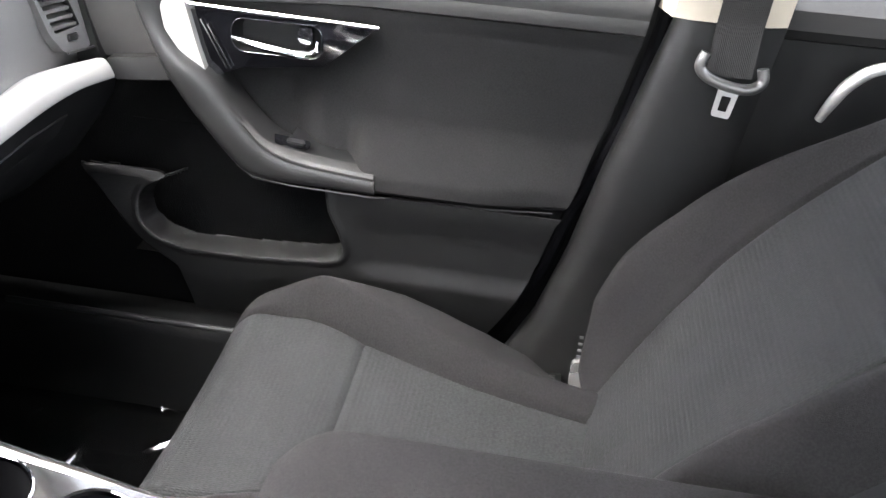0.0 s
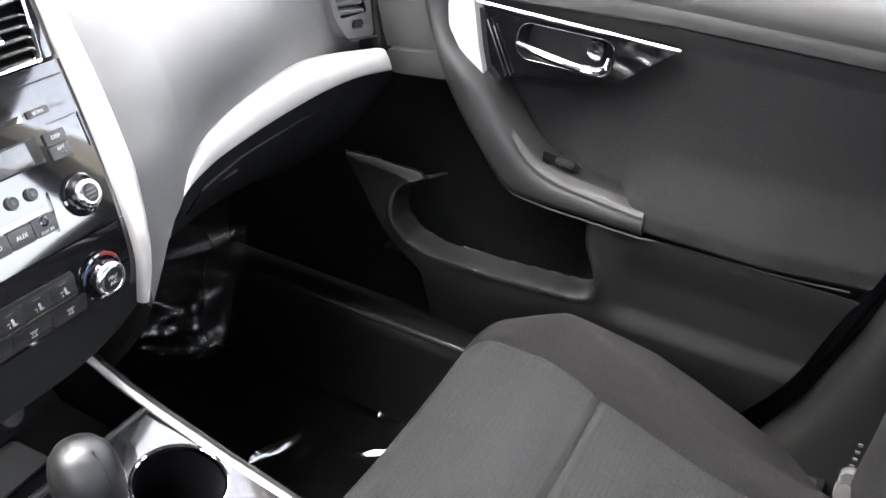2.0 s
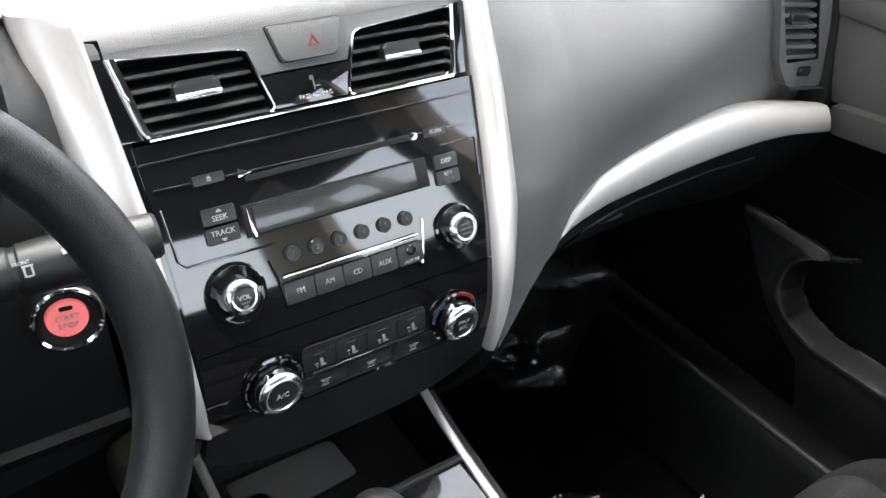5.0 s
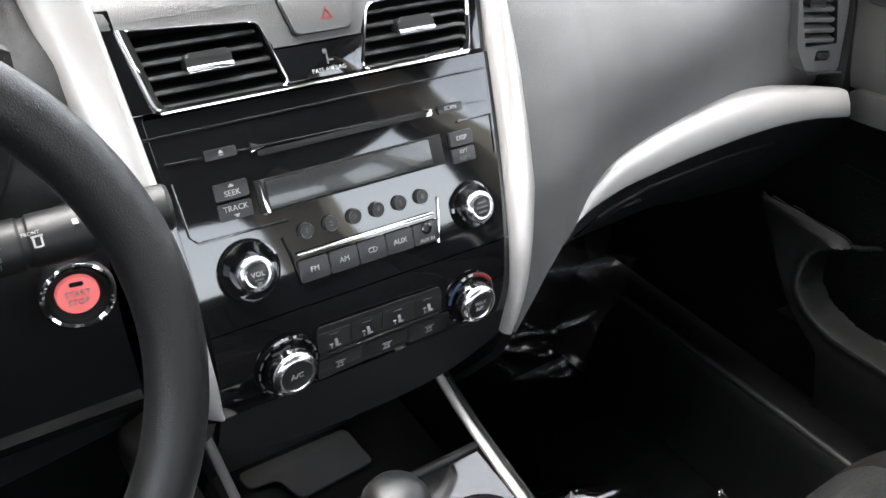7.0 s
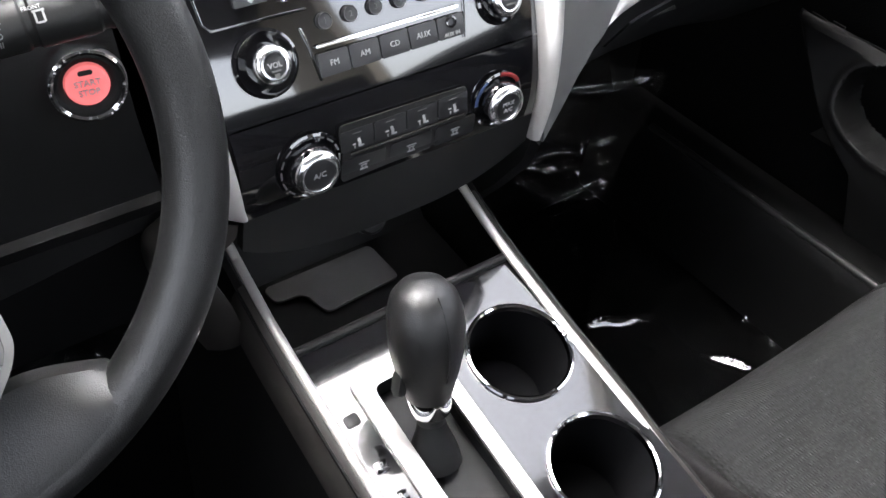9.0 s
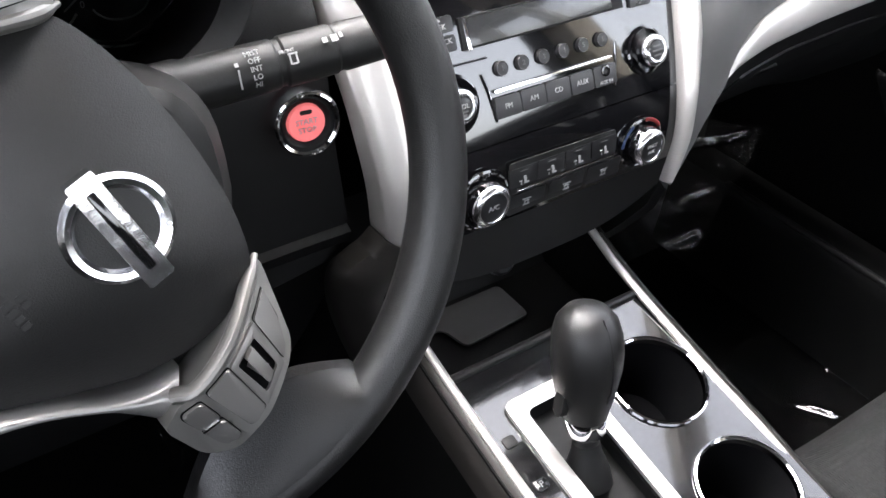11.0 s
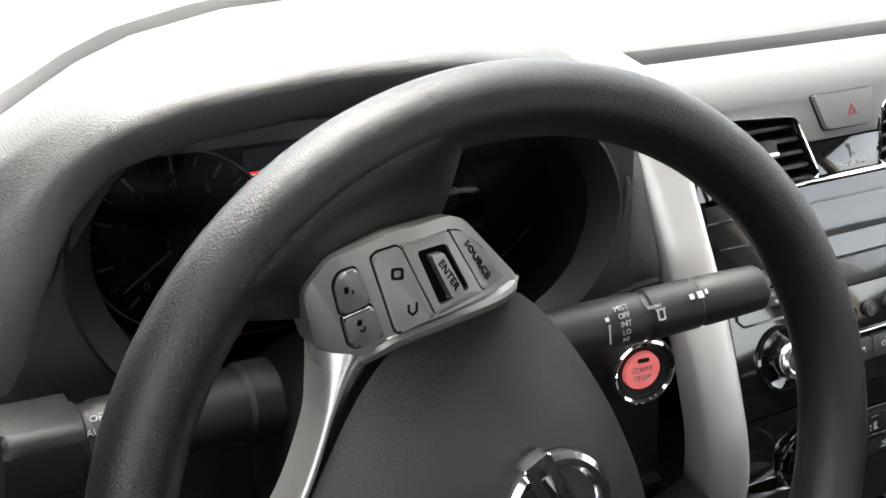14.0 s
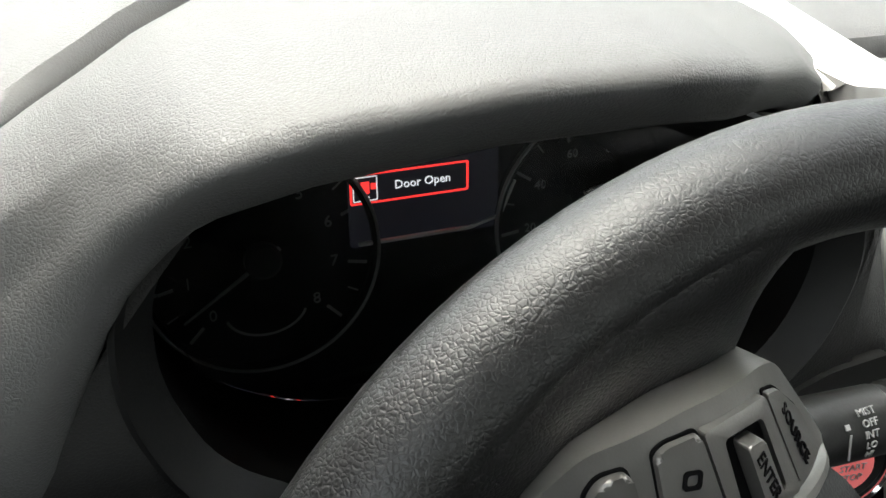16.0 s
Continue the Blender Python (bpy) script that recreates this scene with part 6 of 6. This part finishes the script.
# gloss plate with the sunk handle
bowl = rounded(0.137, 0.050, 0.018, 5, 0.4240, 0.7370)
m_h = Matrix(((0, 0, -1, 0.738), (1, 0, 0, 0), (0, 1, 0, 0), (0, 0, 0, 1)))
part("handle_plate", filled(soften(PLATE, 0.006), [bowl], 0.012), GLOSS, door, "gloss black handle plate", m=m_h)
part("bowl_rim", ring([(y, z) for y, z in bowl], shrink(bowl, 0.0016), 0.0012, bevel=0.0004), GREYGLOSS, door, m=m_h)
rows = [[(y, z, d) for y, z in o] for o, d in ((bowl, 0.0), (shrink(bowl, 0.003), -0.012), (shrink(bowl, 0.010), -0.022))]
bm = grid(rows, ring=True)
bm.faces.new([v for v in bm.verts if v.co.z < -0.021])
part("handle_bowl", bm, BLACK, door, m=m_h)
for k in range(2):
    part("plate_rib", tube([(0.733, 0.536 - 0.010 * k, 0.755 - 0.006 * k), (0.733, 0.500 - 0.006 * k, 0.6855 + 0.001 * k)], 0.0018, 8), GREYGLOSS, door)
corner = [(0.553, 0.772), (0.556, 0.787), (0.582, 0.789), (0.592, 0.772), (0.588, 0.738), (0.568, 0.708), (0.536, 0.665), (0.526, 0.668), (0.540, 0.715)]
door_plate("corner_trim", corner, 0.7240, 0.03, SILVER, 0.004, "satin silver corner trim", r=0.006)
part("bright_edge", tube([(0.733, 0.560, 0.7765), (0.733, 0.50, 0.7750), (0.734, 0.40, 0.7725), (0.738, 0.275, 0.7685)], 0.0026, 10), CHROME, door, "bright chrome edge")
door_plate("front_ledge", [(0.684, 0.683), (0.673, 0.6505), (0.575, 0.661), (0.600, 0.694)], 0.725, 0.05, VINYL_SHADED, 0.006, "grey ledge in line with the dash", r=0.004)
hl = smooth_path([(0.724, 0.486, 0.737), (0.718, 0.455, 0.7335), (0.717, 0.415, 0.7275), (0.720, 0.378, 0.7235), (0.729, 0.364, 0.7275), (0.734, 0.362, 0.740)], 28)
part("door_handle", tube(hl, [0.0025 + 0.0040 * math.sin(math.pi * (k / 27) ** 0.8) for k in range(28)], 12, flat=1.3, up=(1, 0, 0)), CHROME, door, "bright chrome door handle")
part("lock_knob", slab(rounded(0.022, 0.030, 0.009), 0.010, 0.004, 3), GREYGLOSS, door, "dark lock knob", m=Matrix(((0, 0, -1, 0.750), (1, 0, 0, 0.383), (0, 1, 0, 0.744), (0, 0, 0, 1))))
win = part("door_window", grid([[(0.79 - 0.20 * v, y, 0.84 + 0.46 * v) for v in np.linspace(0, 1, 6)] for y in (-0.08, 0.35, 0.70 - 0.0)], thick=0.004), GLASS, door, "clear side window")
win.visible_shadow = False

# sill
rows = []
for y in np.linspace(-0.05, 1.0, 40):
    rows.append([(0.652, y, 0.08), (0.664, y, 0.18), (0.668, y, 0.226), (0.671, y, 0.238), (0.678, y, 0.2455), (0.688, y, 0.248), (0.720, y, 0.246), (0.76, y, 0.235)])
sill = tagged(part("sill_trim", grid(rows), SILL), "dark satin plastic door sill trim", "sill", kind="structure")
# Paler tube laid on the edge to paint the sill's highlight.
part("ridge", tube([(0.681, y, 0.2455) for y in np.linspace(-0.04, 0.90, 30)], 0.0060, 12), MATTE, sill, "lighter ridge that carries the sill's highlight")

# ---- centre pillar and belt ----
rows = []
for z in np.linspace(0.14, 0.83, 40):
    f = lerp(z, [0.14, 0.20, 0.26, 0.33, 0.45, 0.60, 0.72, 0.83], [0.12, 0.085, 0.055, 0.018, -0.020, -0.055, -0.088, -0.118])
    r = lerp(z, [0.14, 0.25, 0.40, 0.60, 0.83], [-0.30, -0.20, -0.19, -0.24, -0.275])
    b = lerp(z, [0.14, 0.22, 0.30, 0.83], [0.680, 0.690, 0.700, 0.712])
    f += 0.004
    rows.append([(b + 0.09, f - 0.030, z), (b + 0.050, f - 0.014, z)] + [(b + 0.036 - 0.036 * math.sin(a), f - 0.012 - 0.042 * (1 - math.cos(a)), z) for a in np.linspace(0, math.pi / 2, 9)] + [(b - 0.001, f - 0.075, z), (b + 0.002, (f + r) / 2 - 0.01, z), (b + 0.004, r + 0.03, z), (b + 0.016, r + 0.006, z), (b + 0.06, r, z)])
tagged(part("pillar_centre", grid(rows), PILLAR), "charcoal grained lower centre pillar trim", "pillar", kind="structure")
rows = []
for z in np.linspace(0.832, 1.36, 16):
    t = (z - 0.832) / 0.53
    f, r, b = -0.114 - 0.06 * t, -0.272 - 0.02 * t, 0.716 - 0.13 * t
    rows.append([(b + 0.05, f + 0.01, z), (b + 0.006, f - 0.006, z), (b, f - 0.03, z), (b, r + 0.03, z), (b + 0.010, r + 0.004, z), (b + 0.05, r, z)])
tagged(part("pillar_centre_upper", grid(rows), BEIGE), "beige upper centre pillar trim", "pillar", kind="structure")
belt = thing("seat_belt", "black webbing seat belt with a grey tongue", "seat belt")
rows = []
for t in np.linspace(0, 1, 24):
    z = 1.18 - 0.415 * t
    y = -0.205
    x = 0.600 + 0.105 * min(1, t / 0.85)
    rows.append([(x, y - 0.030, z), (x - 0.001, y - 0.010, z), (x - 0.001, y + 0.012, z), (x, y + 0.030, z)])
part("webbing", grid(rows, thick=0.0015), WEB, belt)
arc = smooth_path([(0.690, -0.168, 0.800), (0.688, -0.163, 0.782), (0.688, -0.175, 0.768), (0.688, -0.205, 0.758), (0.688, -0.232, 0.757), (0.690, -0.246, 0.768), (0.692, -0.243, 0.785)], 30)
part("tongue_guide", tube(arc, 0.0075, 12, up=(1, 0, 0)), SPOKE_DIM, belt, "grey plastic tongue guide")
to = soften([(-0.014, 0.022), (0.014, 0.022), (0.012, -0.022), (-0.012, -0.022)], 0.004)
ti = soften([(-0.0065, 0.008), (0.0065, 0.008), (0.006, -0.014), (-0.006, -0.014)], 0.002)
part("tongue_plate", ring(to, ti, 0.003), SILVER, belt, "steel tongue plate", m=fr((0.689, -0.204, 0.737), (0, -1, -0.12), (-1, 0, 0)))

# ---- rear door behind the pillar ----
rear = thing("rear_door", "dark rear door panel with a silver pull", "car door")
part("panel", grid([[(0.775, y, z) for z in np.linspace(0.2, 0.815, 12)] for y in np.linspace(-1.25, -0.235, 20)], thick=0.01), VINYL_SOFT, rear)
part("belt_pad", grid([[(0.785, y, 0.80), (0.752, y, 0.812), (0.742, y, 0.826), (0.75, y, 0.85), (0.79, y, 0.87)] for y in np.linspace(-1.25, -0.235, 12)]), VINYL_SOFT, rear)
pl = smooth_path([(0.745, -0.343, 0.706), (0.738, -0.352, 0.735), (0.736, -0.368, 0.765), (0.737, -0.40, 0.788), (0.742, -0.46, 0.795)], 24)
part("pull", tube(pl, [0.006 + 0.003 * math.sin(math.pi * k / 23) for k in range(24)], 12, up=(1, 0, 0)), SILVER, rear, "satin silver pull")

# ---- film left on the carpet ----
def creased(w, h, n, ridges, swell, seed):
    """A thin sheet with slow swells and sharp folds: (x, y, angle, length, width, height)."""
    rows = []
    for j in range(n + 1):
        row = []
        for i in range(n + 1):
            x, y = (i / n - 0.5) * w, (j / n - 0.5) * h
            z = swell * noise.noise((x * 9 + seed, y * 9, seed))
            for cx, cy, a, long, wide, tall in ridges:
                c, q = math.cos(radians(a)), math.sin(radians(a))
                u, v = (x - cx) * c + (y - cy) * q, -(x - cx) * q + (y - cy) * c
                v += 0.006 * noise.noise((u * 30, seed, cx * 40))
                if abs(u) < long:
                    z += tall * math.exp(-abs(v) / wide) * (1 - (u / long) ** 2)
            row.append((x + 0.012 * noise.noise((y * 12, seed, 1)), y + 0.012 * noise.noise((x * 12, seed, 2)), z + 0.004))
        rows.append(row)
    return grid(rows)


def folds(count, w, h, a0, spread, long, wide, tall, seed):
    """A seeded set of folds spread over a sheet."""
    r = random.Random(seed)
    return [(r.uniform(-0.42, 0.42) * w, r.uniform(-0.42, 0.42) * h, a0 + r.uniform(-spread, spread), long * r.uniform(0.5, 1.2), wide * r.uniform(0.7, 1.4), tall * r.uniform(0.5, 1.2)) for _ in range(count)]


ridges = folds(16, 0.50, 0.50, -38, 30, 0.05, 0.006, 0.006, 4) + [(0.045, 0.02, -25, 0.060, 0.007, 0.014), (0.250, -0.115, -55, 0.05, 0.007, 0.014), (0.235, -0.085, -20, 0.035, 0.006, 0.013), (0.225, -0.125, -60, 0.03, 0.005, 0.010)]
film = tagged(part("plastic_film", creased(0.58, 0.50, 190, ridges, 0.004, 2.3), FILM, m=pose(0.440, 0.70, 0.076)), "crumpled clear plastic film over the carpet", "plastic film")
ridges = folds(9, 0.13, 0.18, 15, 35, 0.055, 0.0035, 0.009, 9)
film = tagged(part("plastic_film", creased(0.13, 0.18, 130, ridges, 0.010, 7.1), FILM_THIN, m=fr((0.345, 0.735, 0.455), (1, 0.2, -0.35), (-0.30, -0.95, 0.10))), "crumpled clear plastic film hanging below the dash", "plastic film")
ridges = folds(7, 0.14, 0.14, 50, 40, 0.05, 0.007, 0.014, 21)
film = tagged(part("plastic_film", creased(0.12, 0.12, 80, ridges, 0.010, 4.4), FILM_THIN, m=fr((-0.180, 1.000, 0.125), (1, 0, 0), (0, -0.5, 0.87))), "crumpled clear plastic film in the driver's footwell", "plastic film")
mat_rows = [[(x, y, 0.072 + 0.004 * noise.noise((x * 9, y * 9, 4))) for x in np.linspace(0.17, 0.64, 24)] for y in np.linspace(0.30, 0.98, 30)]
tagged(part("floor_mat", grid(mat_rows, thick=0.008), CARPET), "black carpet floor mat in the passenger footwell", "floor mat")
